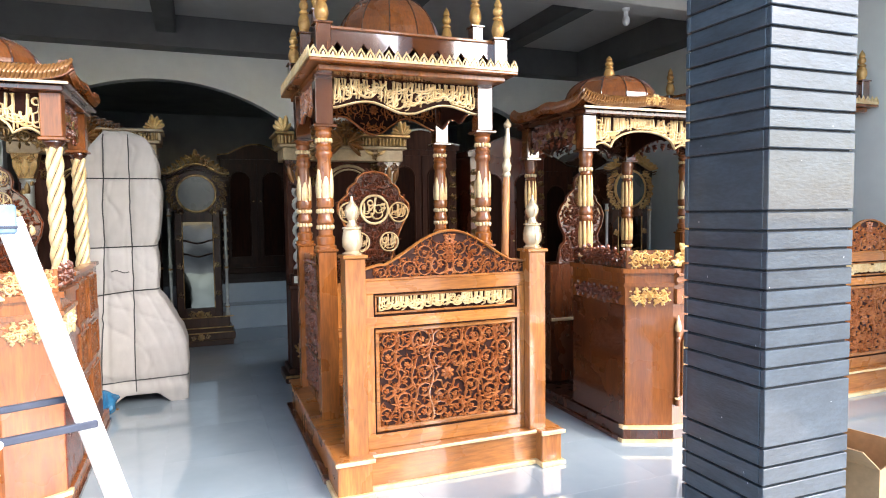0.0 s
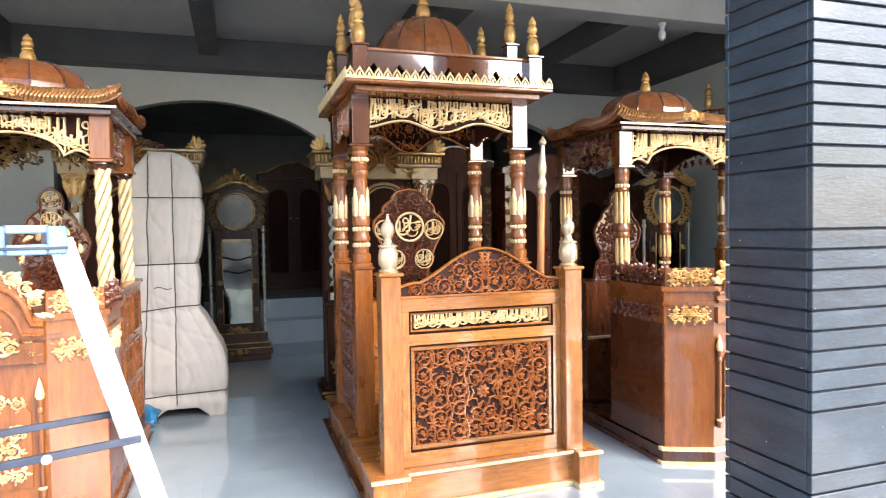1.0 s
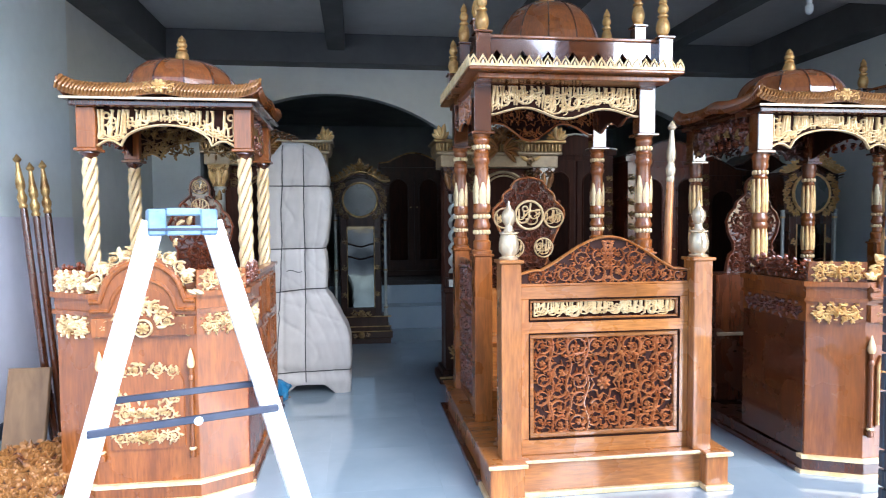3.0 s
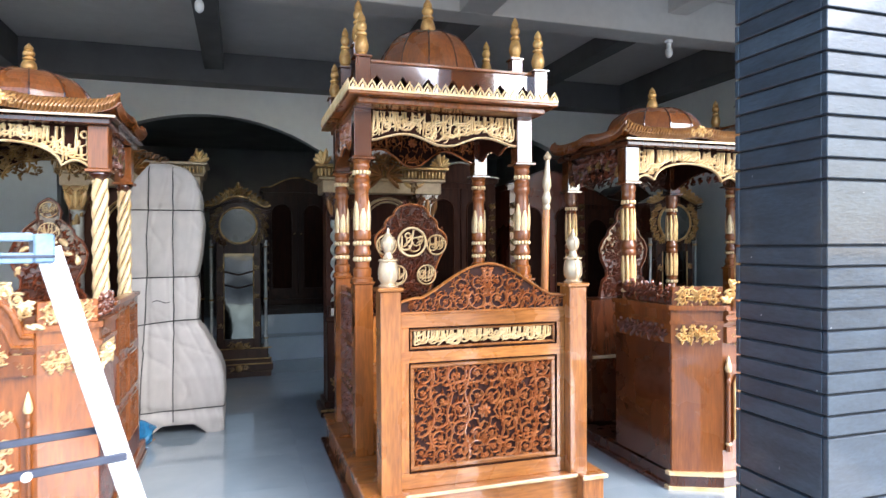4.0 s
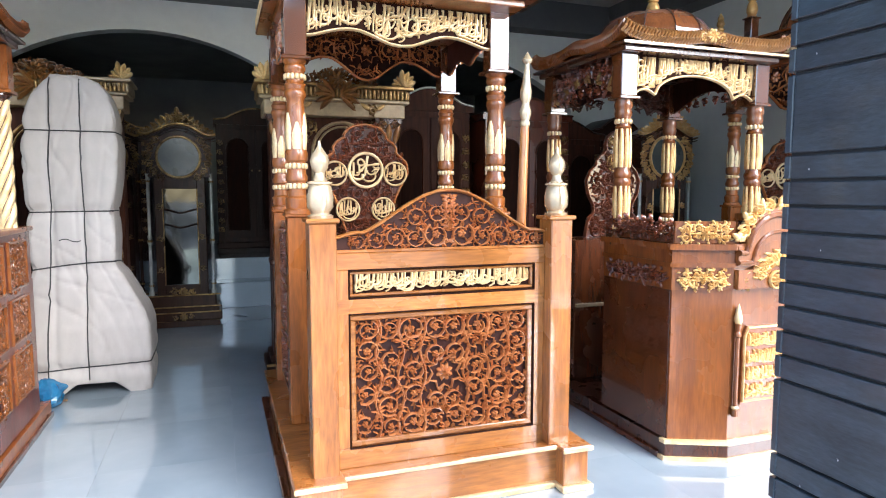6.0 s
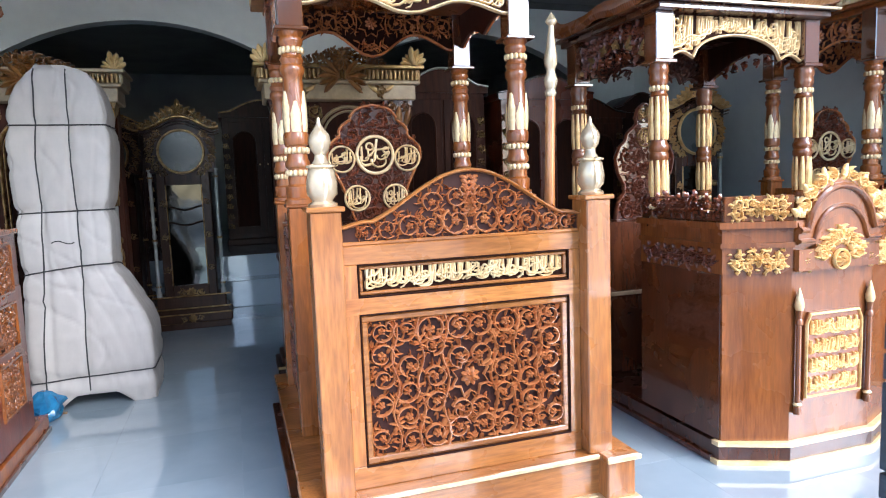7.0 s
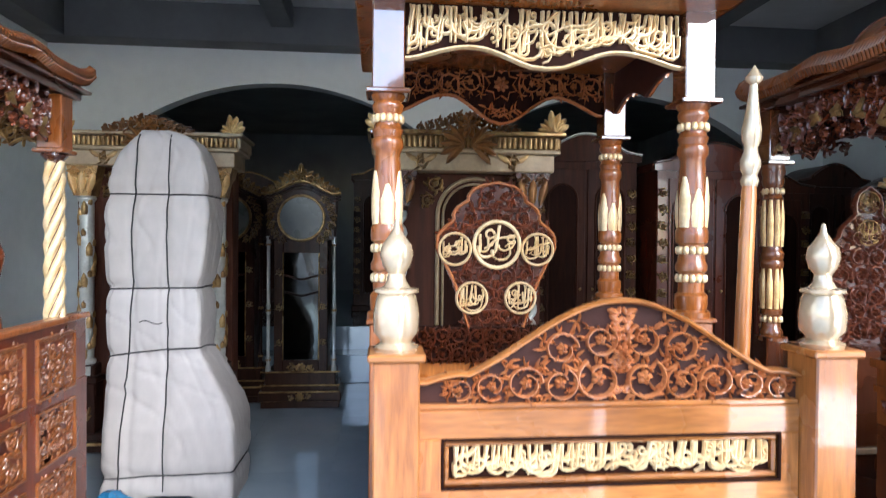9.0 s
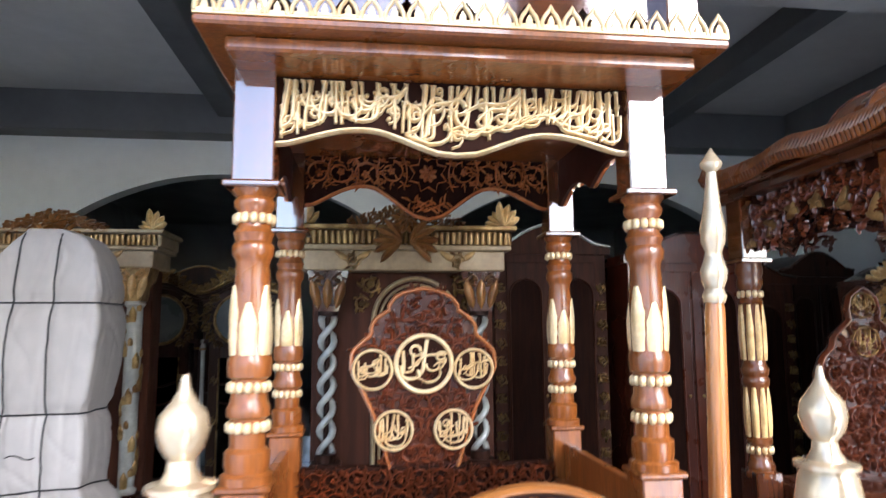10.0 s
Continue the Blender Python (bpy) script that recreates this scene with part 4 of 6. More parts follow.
        pan = part("side_board", Geo().box(x - 0.014, x + 0.014, 0.635, 1.285, 0.192, 1.12, 0.003), TEAK_DEEP, p)
        turn = -90 if s < 0 else 90
        for k in range(3):
            z0 = 0.26 + 0.285 * k
            mm = SIDE(x + s * 0.022, 1.25 if s < 0 else 0.67, z0, turn)
            framed_carving("side_panel", p, 0.58, 0.245, mm, TEAK_DEEP, CARVED_MID, 0.085, 40 + k, "sunk panel of carved leaves")
        # upper side rail with carving
        g, pts = board(0.635, 1.285, lambda yy: 1.985 + 0.05 * abs(math.sin((yy - 0.635) / 0.65 * 2 * math.pi)), 2.16, -0.006, 0.006, 24)
        mm = Matrix.Translation((x, 0, 0)) @ Matrix.Rotation(radians(90), 4, "Z")
        b = Geo().merge(g, mm)
        sf = part("side_frieze", b, CARVE_GROUND, p, "carved fretted frieze")
        g = Geo()
        mm = SIDE(x + s * 0.006, 1.285 if s < 0 else 0.635, 0, -90 if s < 0 else 90)
        vine_panel(g, 0.01, 0.64, 2.04, 2.155, 3, 1, 0.014, 35, mm)
        g.ribbon([(q * 0.65 / 24, 1.991 + 0.05 * abs(math.sin(q / 24 * 2 * math.pi))) for q in range(25)], 0.014, 0.016, 0, mm)
        part("side_frieze_carving", g, CARVED, sf, "red-brown carved leaves", 50)
    # seat and back
    part("bench", Geo().box(-0.463, 0.433, 0.95, 1.28, 0.192, 0.56, 0.004).box(-0.463, 0.433, 0.93, 1.28, 0.56, 0.585, 0.006), TEAK_H, p, "plain bench box")
    part("step_board", Geo().box(-0.463, 0.433, 0.60, 0.93, 0.192, 0.36, 0.005), TEAK_H, p)
    part("back_board", Geo().box(-0.463, 0.433, 1.29, 1.33, 0.192, 0.90, 0.004), TEAK, p)
    rail = part("back_rail", Geo().box(-0.463, 0.433, 1.285, 1.335, 0.9, 1.055, 0.004), RECESS, p)
    g = Geo()
    vine_panel(g, -0.455, 0.425, 0.905, 1.05, 6, 2, 0.017, 71, Matrix.Translation((0, 1.284, 0)))
    part("rail_carving", g, CARVED_MID, rail, "dark carved leaf rail", 50)
    cx = -0.035

    lobes = ((1.05, 0.12), (1.15, 0.15), (1.25, 0.185), (1.33, 0.225), (1.39, 0.258), (1.45, 0.255), (1.49, 0.215), (1.51, 0.185), (1.54, 0.19), (1.575, 0.165), (1.592, 0.125), (1.617, 0.125), (1.646, 0.10), (1.667, 0.06), (1.675, 0.005))

    def back_half(z):
        for (za, ra), (zb, rb) in zip(lobes, lobes[1:]):
            if za <= z <= zb:
                return ra + (rb - ra) * (z - za) / (zb - za)
        return 0.0
    n = 40
    zs = [min(1.05 + 0.625 * k / n, 1.6749) for k in range(n + 1)]
    right = [(cx + back_half(z), z) for z in zs]
    left = [(2 * cx - x, z) for x, z in right]
    outline = right + left[::-1]
    bk = part("back_rest", Geo().prism(outline, 1.30, 1.325), CARVED_DARK, p, "lobed carved back rest with gilt medallions")
    g = Geo().ribbon(right + left[::-1], 0.018, 0.022, 1.302)
    part("back_rim", g, CARVED, bk)
    g = Geo()
    scroll_panel(g, cx - 0.25, cx + 0.25, 1.06, 1.66, 0.085, 0.015, 81, Matrix.Translation((0, 1.30, 0)), lambda x, z: 1.05 < z < 1.665 and abs(x - cx) < back_half(z) - 0.012)
    part("back_carving", g, CARVED_MID, bk, "carved leaves", 50)
    for k, (dx, z, r) in enumerate(((0.0, 1.408, 0.108), (-0.182, 1.388, 0.074), (0.178, 1.388, 0.074), (-0.108, 1.178, 0.072), (0.104, 1.178, 0.072))):
        part("medallion_ground", Geo().lathe([(r * 0.95, 0), (r * 0.95, 0.01)], 24, m=Matrix.Translation((cx + dx, 1.292, z)) @ Matrix.Rotation(radians(90), 4, "X")), RECESS, bk)
        g = Geo()
        disc(g, cx + dx, z, r, 0.012, 1.283, None, 90 + k)
        part("medallion", g, GOLD_PALE, bk, "gilt ring with carved strokes", 50, "stuff")
    # front and rear friezes
    x0, x1 = -0.465, 0.435
    low = lambda x: wavy(x, x0, x1, 1.99, 1.972, 0.042)
    g, pts = board(x0, x1, low, 2.165, 0.575, 0.583)
    # solid board fills the open gaps; their shade is its colour
    fr = part("front_frieze", g, RECESS, p, "dark board in place of the shaded gaps behind the gilt script")
    part("frieze_rim", Geo().ribbon(pts, 0.014, 0.02, 0.575), GOLD_PALE, fr, "pale gilt wavy edge")
    g = Geo()
    strokes(g, x0 + 0.004, x1 - 0.004, lambda x: low(x) + 0.012, lambda x: 2.16, 5, 0.016, 0.0122, Matrix.Translation((0, 0.575, 0)), 0.0, 1.05)
    strokes(g, x0 + 0.004, x1 - 0.004, lambda x: low(x) + 0.01, lambda x: low(x) + 0.105, 15, 0.014, 0.0105, Matrix.Translation((0, 0.5755, 0)), 0.0, 0.75)
    strokes(g, x0 + 0.004, x1 - 0.004, lambda x: 2.085, lambda x: 2.16, 25, 0.013, 0.0095, Matrix.Translation((0, 0.576, 0)), 0.0, 0.6)
    part("frieze_script", g, GOLD_PALE, fr, "gilt carved script strokes", 50, "stuff")
    low2 = lambda x: wavy(x, x0, x1, 1.975, 1.93, 0.075)
    g, pts = board(x0, x1, low2, 2.165, 1.325, 1.335)
    # dark backing stands for the shade behind the open fretwork
    rf = part("rear_frieze", g, RECESS, p, "fretted rear frieze on a dark board in place of shaded gaps")
    g = Geo().ribbon([(x, z + 0.006) for x, z in pts], 0.016, 0.02, 1.325)
    vine_panel(g, x0, x1, 2.055, 2.16, 5, 1, 0.015, 33, Matrix.Translation((0, 1.325, 0)))
    for k in range(9):
        vine_filler(g, (x0 + x1) / 2 + 0.016 * (k - 4), low2((x0 + x1) / 2 + 0.016 * (k - 4)) + 0.05, 0.035, 0.016, random.Random(k), 1.324, None, 3, 1.0)
    part("rear_carving", g, CARVED, rf, "red-brown carved leaves", 50)
    # canopy slab
    C = 0.625
    slab = part("canopy_slab", Geo().box(-C + 0.06, C - 0.06, 0.42, 1.50, 2.165, 2.20, 0.006).box(-C, C, 0.365, 1.56, 2.20, 2.222, 0.006), TEAK_DEEP, p)
    g = Geo()
    leaf_crest(g, -C, C, 2.228, 0.052, 0.005, Matrix.Translation((0, 0.372, 0)))
    part("leaf_crest", g, GOLD_PALE, slab, "row of pale gilt pointed leaves")
    for s in (-1, 1):
        g = Geo()
        leaf_crest(g, 0, 1.185, 2.228, 0.052, 0.005, SIDE(s * (C - 0.006), 1.555 if s < 0 else 0.37, 0, -90 if s < 0 else 90))
        part("leaf_crest", g, GOLD_PALE, slab, "row of pale gilt pointed leaves")
    # parapet with small openings
    B = 0.52
    def pierced(x0, x1, n, m):
        """A board with a row of small pointed openings at its foot."""
        w = (x1 - x0) / n
        o = [(x0, 2.40), (x0, 2.222)]
        for k in range(n):
            c = x0 + w * (k + 0.5)
            o += [(c - 0.034, 2.222), (c - 0.034, 2.295), (c - 0.018, 2.312), (c, 2.338), (c + 0.018, 2.312), (c + 0.034, 2.295), (c + 0.034, 2.222)]
        o += [(x1, 2.222), (x1, 2.40)]
        return part("parapet", Geo().prism(o, 0.0, 0.025, m), LACQUER, p, "glossy parapet board with pointed openings")
    par = pierced(-B, B, 7, Matrix.Translation((0, 0.47, 0)))
    pierced(-B, B, 7, Matrix.Translation((0, 1.465, 0)))
    for s in (-1, 1):
        pierced(0.0, 0.97, 7, SIDE(s * B, 1.465 if s < 0 else 0.495, 0, -90 if s < 0 else 90))
    part("parapet_lid", Geo().box(-B - 0.015, B + 0.015, 0.455, 1.505, 2.40, 2.418, 0.004), TEAK_DEEP, par)
    for s in (-1, 1):
        for y, z, h in ((0.455, 2.222, 0.0), (0.72, 2.405, 0.15), (1.22, 2.405, 0.15), (1.5, 2.222, 0.0)):
            x = s * (0.535 if h == 0 else 0.505)
            w = 0.042 if h == 0 else 0.036
            zt = 2.415 if h == 0 else 2.56
            part("finial_block", Geo().box(x - w, x + w, y - w, y + w, z, zt, 0.004).box(x - w - 0.01, x + w + 0.01, y - w - 0.01, y + w + 0.01, zt, zt + 0.012, 0.003), LACQUER, p)
            small_finial((x, y, zt + 0.012), 0.25 if h == 0 else 0.27, 0.036, p)
    dome(p, 0, 0.98, 2.40, 0.345, 0.37, TEAK_DEEP)
    small_finial((0, 0.98, 2.75), 0.25, 0.046, p)
    return p


def eave(x0, x1, z, lift, bump, n=28):
    """An eave line that lifts at its ends and swells in the middle."""
    pts = []
    for k in range(n + 1):
        f = 2 * k / n - 1
        pts.append((x0 + (x1 - x0) * k / n, z + lift * abs(f) ** 9 + bump * max(0.0, math.cos(f * math.pi * 1.4)) ** 2 * (abs(f) < 0.36)))
    return pts


def small_pulpit(m, label, H, rope, side_depth, carved_sides):
    """Pulpit with a chamfered, arched front, four columns and a domed roof with upturned eaves. Frame: x from its middle, y from its front."""
    p = thing("pulpit", m, label, "pulpit", "carved pulpits")
    F = 0.24 if rope else 0.225
    D = 0.125 if rope else 0.108
    back = 1.42 if not rope else 1.5
    def ring(o, y1):
        return [(-F - o * 0.4, -o), (F + o * 0.4, -o), (H + o, D - o * 0.4), (H + o, y1), (-H - o, y1), (-H - o, D - o * 0.4)]
    plinth = part("plinth", Geo().slab(ring(0.018, back), 0.0, 0.092), TEAK_DEEP if rope else BROWN, p)
    part("gilt_foot", Geo().slab(ring(0.03, D + 0.03), 0.0, 0.02), GOLD_PALE, plinth, "pale gilt foot strip")
    part("gilt_lip", Geo().slab(ring(0.024, D + 0.03), 0.08, 0.10), GOLD_PALE, plinth, "pale gilt edge strip")
    for s in (-1, 1):
        part("foot_moulding", Geo().box(s * (H + 0.02) - 0.012, s * (H + 0.02) + 0.012, D + 0.03, back, 0.0, 0.03, 0.004), CARVED_DARK, plinth)
    wood = TEAK_DEEP if rope else TEAK_MID
    bd = 0.5 if rope else side_depth
    body = part("body", Geo().slab(ring(0.0, side_depth), 0.10, 0.822), wood, p, "varnished podium body")
    # sides in darker wood than the body: their shade is put into the colour
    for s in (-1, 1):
        part("side_veneer", Geo().box(s * H - 0.004, s * H + 0.004, D + 0.01, side_depth, 0.10, 0.82, 0.001), MAHOGANY if carved_sides else BROWN, body, "varnished side board, darker to stand in for shade")
    band = part("band", Geo().slab(ring(0.006, bd), 0.822, 0.93), wood, p)
    part("ledge", Geo().slab(ring(0.02, bd), 0.93, 0.952), wood, p, "moulded ledge")
    part("ledge_neck", Geo().slab(ring(0.008, bd), 0.952, 1.012), wood, p)
    part("ledge_top", Geo().slab(ring(0.026, bd + 0.01), 1.012, 1.04), wood, p)
    # gilt plaques on the two chamfers, both heights
    cw = math.hypot(H - F, D)
    ang = math.degrees(math.atan2(D, H - F))
    for s in (-1, 1):
        for z0, z1, o in ((0.834, 0.92, 0.008), (1.05, 1.135, 0.012)):
            mm = (SIDE(-H, D, 0, -ang) if s < 0 else SIDE(F, 0, 0, ang)) @ Matrix.Translation((0, -o, 0))
            if z0 > 1:
                part("upper_rail", Geo().box(0, cw, 0, 0.03, 1.04, 1.145, 0.003, mm), wood, p)
            g = Geo()
            scroll_panel(g, 0.025, cw - 0.025, z0, z1, 0.052, 0.014, 7 + int(z0 * 10), mm, None, 0.0, True, 6, 1.5)
            part("gilt_plaque", g, GILT_DULL if rope else GOLD, band, "gilt carved leaf plaque", 50)
        g = Geo()
        mm = SIDE(s * (H + 0.006), bd if s < 0 else D, 0, -90 if s < 0 else 90)
        scroll_panel(g, 0.04, bd - D - 0.04, 0.836, 0.918, 0.06, 0.012, 3, mm)
        part("side_band_carving", g, GILT_DULL if rope else CARVED_MID, band, "gilt carved leaf band" if rope else "dark carved leaf band", 50)
        mm = SIDE(s * H, bd if s < 0 else D, 0, -90 if s < 0 else 90)
        part("side_rail", Geo().box(0, bd - D, 0, 0.03, 1.04, 1.085, 0.003, mm), BROWN, p)
        g = Geo()
        scroll_panel(g, 0.01, bd - D - 0.01, 1.07, 1.14, 0.06, 0.016, 13, mm @ Matrix.Translation((0, 0.004, 0)))
        part("side_cresting", g, CARVED_MID, p, "carved leaf cresting", 50)
        if rope:
            part("side_board", Geo().box(min(s * (H - 0.03), s * H), max(s * (H - 0.03), s * H), bd + 0.012, side_depth, 0.823, 1.075, 0.003), MAHOGANY, p, "panelled side board")
            part("side_cap", Geo().box(min(s * (H - 0.045), s * (H + 0.016)), max(s * (H - 0.045), s * (H + 0.016)), bd + 0.012, side_depth + 0.01, 1.075, 1.10, 0.005), TEAK_DEEP, p)
    # arched middle of the front
    r = F * 0.62
    def arch(rr, z):
        return [(rr * math.cos(a), z + rr * math.sin(a)) for a in [math.pi * k / 16 for k in range(17)]]
    fr = part("arch_front", Geo().prism([(F, 0.94)] + [(F, 1.03)] + [(x, z) for x, z in arch(F * 0.8, 1.03)] + [(-F, 1.03), (-F, 0.94)], -0.03, 0.02), wood, p, "arched middle of the podium front")
    part("arch_moulding", Geo().ribbon([(F, 1.0), (F * 0.82, 1.0)] + arch(F * 0.78, 1.0)[1:-1] + [(-F * 0.82, 1.0), (-F, 1.0)], 0.03, 0.02, -0.03).ribbon([(F, 0.955), (F * 0.66, 0.955)] + arch(F * 0.62, 0.955)[1:-1] + [(-F * 0.66, 0.955), (-F, 0.955)], 0.02, 0.014, -0.03), wood, fr)
    g = Geo()
    for k in range(13):
        a = math.pi * (k + 0.5) / 13
        for o, L in ((F * 0.86, 0.05), (F * 0.97, 0.055)):
            g.leaf(o * math.cos(a), 1.03 + o * math.sin(a) * 0.86, a + (0.9 if k % 2 else -0.9), L, 0.03, 0.016, -0.022, None, 0.3)
    for s in (-1, 1):
        for k in range(4):
            aa = math.pi / 2 - s * math.pi * (0.09 + 0.1 * k)
            scroll(g, F * 0.92 * math.cos(aa), 1.035 + F * 0.84 * math.sin(aa), 0.034, s, aa, 0.02, random.Random(k), -0.018, None, 4)
    part("gilt_arch_cresting", g, GILT_DULL if rope else GOLD, fr, "gilt carved leaves over the arch", 50)
    g = Geo()
    for s in (-1, 1):
        for k in range(4):
            aa = math.pi / 2 - s * math.pi * (0.06 + 0.115 * k)
            scroll(g, F * 0.47 * math.cos(aa), 0.865 + F * 0.5 * math.sin(aa), 0.036, s, aa, 0.016, random.Random(9 + k), -0.03, None, 5)
        scroll(g, s * F * 0.78, 0.872, 0.042, s, 0.5, 0.016, random.Random(3), -0.012, None, 6)
    for k in range(11):
        aa = math.pi * (k + 0.5) / 11
        g.leaf(0.062 * math.cos(aa), 0.868 + 0.062 * math.sin(aa), aa + (0.6 if k % 2 else -0.6), 0.045, 0.022, 0.016, -0.032, None, 0.4)
    rosette(g, 0, 0.868, 0.03, 0.02, -0.034)
    ring_pts = [(0.04 * math.cos(a), 0.868 + 0.04 * math.sin(a)) for a in [2 * math.pi * k / 20 for k in range(20)]]
    g.ribbon(ring_pts, 0.012, 0.014, -0.034, None, None, True)
    part("gilt_tympanum", g, GILT_DULL if rope else GOLD, fr, "gilt carved arch filling with a round boss", 50)
    part("tympanum_ground", Geo().prism([(F - 0.004, 0.83), (F - 0.004, 0.92)] + arch(F * 0.6, 0.92) + [(-F + 0.004, 0.92), (-F + 0.004, 0.83)], -0.031, 0.0), wood, fr)
    # script plaque and two slender turned staves
    pl = part("plaque_board", Geo().prism([(-F * 0.72, 0.27), (F * 0.72, 0.27), (F * 0.72, 0.6), (F * 0.62, 0.65), (-F * 0.62, 0.65), (-F * 0.72, 0.6)], -0.012, 0.002), wood, p, "board of the gilt front plaque")
    g = Geo()
    if rope:
        scroll_panel(g, -F * 0.62, F * 0.62, 0.3, 0.36, 0.055, 0.012, 5, Matrix.Translation((0, -0.012, 0)))
        scroll_panel(g, -F * 0.55, F * 0.55, 0.41, 0.49, 0.07, 0.014, 6, Matrix.Translation((0, -0.012, 0)))
        for s in (-1, 1):
            scroll(g, s * F * 0.5, 0.52, 0.036, s, 1.0, 0.014, random.Random(4), -0.012, None, 6)
            scroll(g, s * F * 0.22, 0.66, 0.036, s, 2.0, 0.014, random.Random(5), -0.004, None, 6)
            scroll(g, s * F * 0.5, 0.65, 0.03, -s, 1.0, 0.014, random.Random(6), -0.004, None, 6)
    else:
        g.ribbon([(-F * 0.68, 0.285), (F * 0.68, 0.285), (F * 0.68, 0.6), (F * 0.6, 0.64), (-F * 0.6, 0.64), (-F * 0.68, 0.6)], 0.012, 0.01, -0.012, None, None, True)
        for k in range(4):
            z = 0.30 + 0.082 * k
            strokes(g, -F * 0.62, F * 0.62, lambda x: z, lambda x: z + 0.07, 60 + k, 0.012, 0.0095, Matrix.Translation((0, -0.011, 0)), 0.0, 1.2)
            strokes(g, -F * 0.62, F * 0.62, lambda x: z, lambda x: z + 0.05, 70 + k, 0.011, 0.008, Matrix.Translation((0, -0.0115, 0)), 0.0, 1.0)
    part("gilt_script", g, GILT_DULL if rope else GOLD, pl, "gilt carved strokes and leaves", 50, "stuff")
    for s in (-1, 1):
        x = s * F * 0.88
        st = part("stave", Geo().lathe([(0.016, 0.22), (0.016, 0.25), (0.011, 0.255), (0.011, 0.60), (0.016, 0.605), (0.016, 0.62), (0.01, 0.63), (0.014, 0.65), (0.016, 0.665)], 12, (x, -0.016, 0)), wood, p, "", 40)
        part("stave_tip", Geo().lathe([(0.014, 0.665), (0.02, 0.68), (0.018, 0.70), (0.008, 0.74), (0.001, 0.76)], 12, (x, -0.016, 0)), GOLD_PALE, st, "pale gilt pointed tip", 40)
        part("stave_ring", Geo().lathe([(0.013, 0.255), (0.019, 0.262), (0.013, 0.27)], 12, (x, -0.016, 0)), GOLD_PALE, st, "gilt ring", 40)
    # columns
    cy = (0.575, 1.31) if not rope else (0.46, 1.16)
    X = 0.445 if not rope else 0.408
    top, roofz = 1.775, 2.0
    for s in (-1, 1):
        for y in cy:
            if rope:
                rope_column(p, s * X, y, 1.04, top, 0.042)
            else:
                fluted_column(p, s * X, y, 1.0, top, 0.044)
            part("capital_block", Geo().box(s * X - 0.06, s * X + 0.06, y - 0.06, y + 0.06, top - 0.01, top + 0.006, 0.003).box(s * X - 0.048, s * X + 0.048, y - 0.048, y + 0.048, top + 0.006, roofz, 0.004), LACQUER if not rope else TEAK_DEEP, p, "square glossy varnished block")
            if y > side_depth:
                part("rear_post", Geo().box(s * X - 0.05, s * X + 0.05, y - 0.05, y + 0.05, 0.10, 1.02, 0.004), BROWN, p)
    # side walls and seat
    if carved_sides:
        for s in (-1, 1):
            for y0, w in ((0.575, 0.265), (0.915, 0.30)):
                for z0, h in ((0.25, 0.25), (0.54, 0.22), (0.80, 0.24)):
                    mm = SIDE(s * (H + 0.008), y0 + w if s < 0 else y0, z0, -90 if s < 0 else 90)
                    framed_carving("side_panel", p, w, h, mm, TEAK_MID, TEAK_MID, 0.085, 44 + int(z0 * 10), "sunk panel of carved leaves", 0.007, MAHOGANY)
    part("seat_box", Geo().box(-X + 0.05, X - 0.05, cy[1] - 0.2, cy[1] + 0.06, 0.10, 0.985, 0.004), BROWN, p, "seat box with a moulded edge")
    # pale strip drawn for the line of light reflected at seat level
    part("seat_edge", Geo().box(-X + 0.05, X - 0.05, cy[1] - 0.22, cy[1] - 0.2, 0.56, 0.585, 0.004), CHAMPAGNE, p)
    lobes = ((0.985, 0.205), (1.09, 0.19), (1.14, 0.15), (1.19, 0.145), (1.27, 0.19), (1.35, 0.205), (1.42, 0.175), (1.455, 0.135), (1.49, 0.13), (1.53, 0.085), (1.55, 0.058), (1.60, 0.064), (1.645, 0.05), (1.675, 0.005))

    def half(z):
        for (za, ra), (zb, rb) in zip(lobes, lobes[1:]):
            if za <= z <= zb:
                return ra + (rb - ra) * (z - za) / (zb - za)
        return 0.0
    n = 40
    zs = [min(0.985 + 0.69 * k / n, 1.6749) for k in range(n + 1)]
    right = [(half(z), z) for z in zs]
    left = [(-x, z) for x, z in right]
    yb = cy[1] + 0.0
    bk = part("back_rest", Geo().prism(right + left[::-1], yb, yb + 0.025), CARVED_DARK, p, "lobed carved back rest")
    g = Geo().ribbon(right + left[::-1], 0.018, 0.02, yb)
    scroll_panel(g, -0.25, 0.25, 0.99, 1.66, 0.085, 0.016, 17, Matrix.Translation((0, yb, 0)), lambda x, z: 0.985 < z < 1.67 and abs(x) < half(z) - 0.01, 0.0, False)
    part("back_carving", g, CARVED_MID, bk, "carved leaves", 50)
    g = Geo()
    for z, rr in ((1.61, 0.05), (1.475, 0.06)):
        disc(g, 0, z, rr, 0.014, yb - 0.004, None, int(z * 10))
    if rope:
        for k in range(9):
            a = math.pi * (k + 0.5) / 9
            g.leaf(0.15 * math.cos(a), 1.24 + 0.19 * math.sin(a), a + math.pi / 2 + (0.5 if k % 2 else -0.5), 0.065, 0.04, 0.02, yb - 0.004, None, 0.3)
    part("medallion", g, GOLD_PALE if rope else OLD_GOLD, bk, "gilt carved rings", 50, "stuff")
    # friezes under the roof
    x0, x1 = -X + 0.048, X - 0.048
    def low(x):
        f = abs(x / x1)
        return top + 0.015 + (0.115 * math.sqrt(max(0.0, 1 - (f / 0.66) ** 2)) if f < 0.66 else 0.03 * math.sin((f - 0.66) / 0.34 * math.pi))
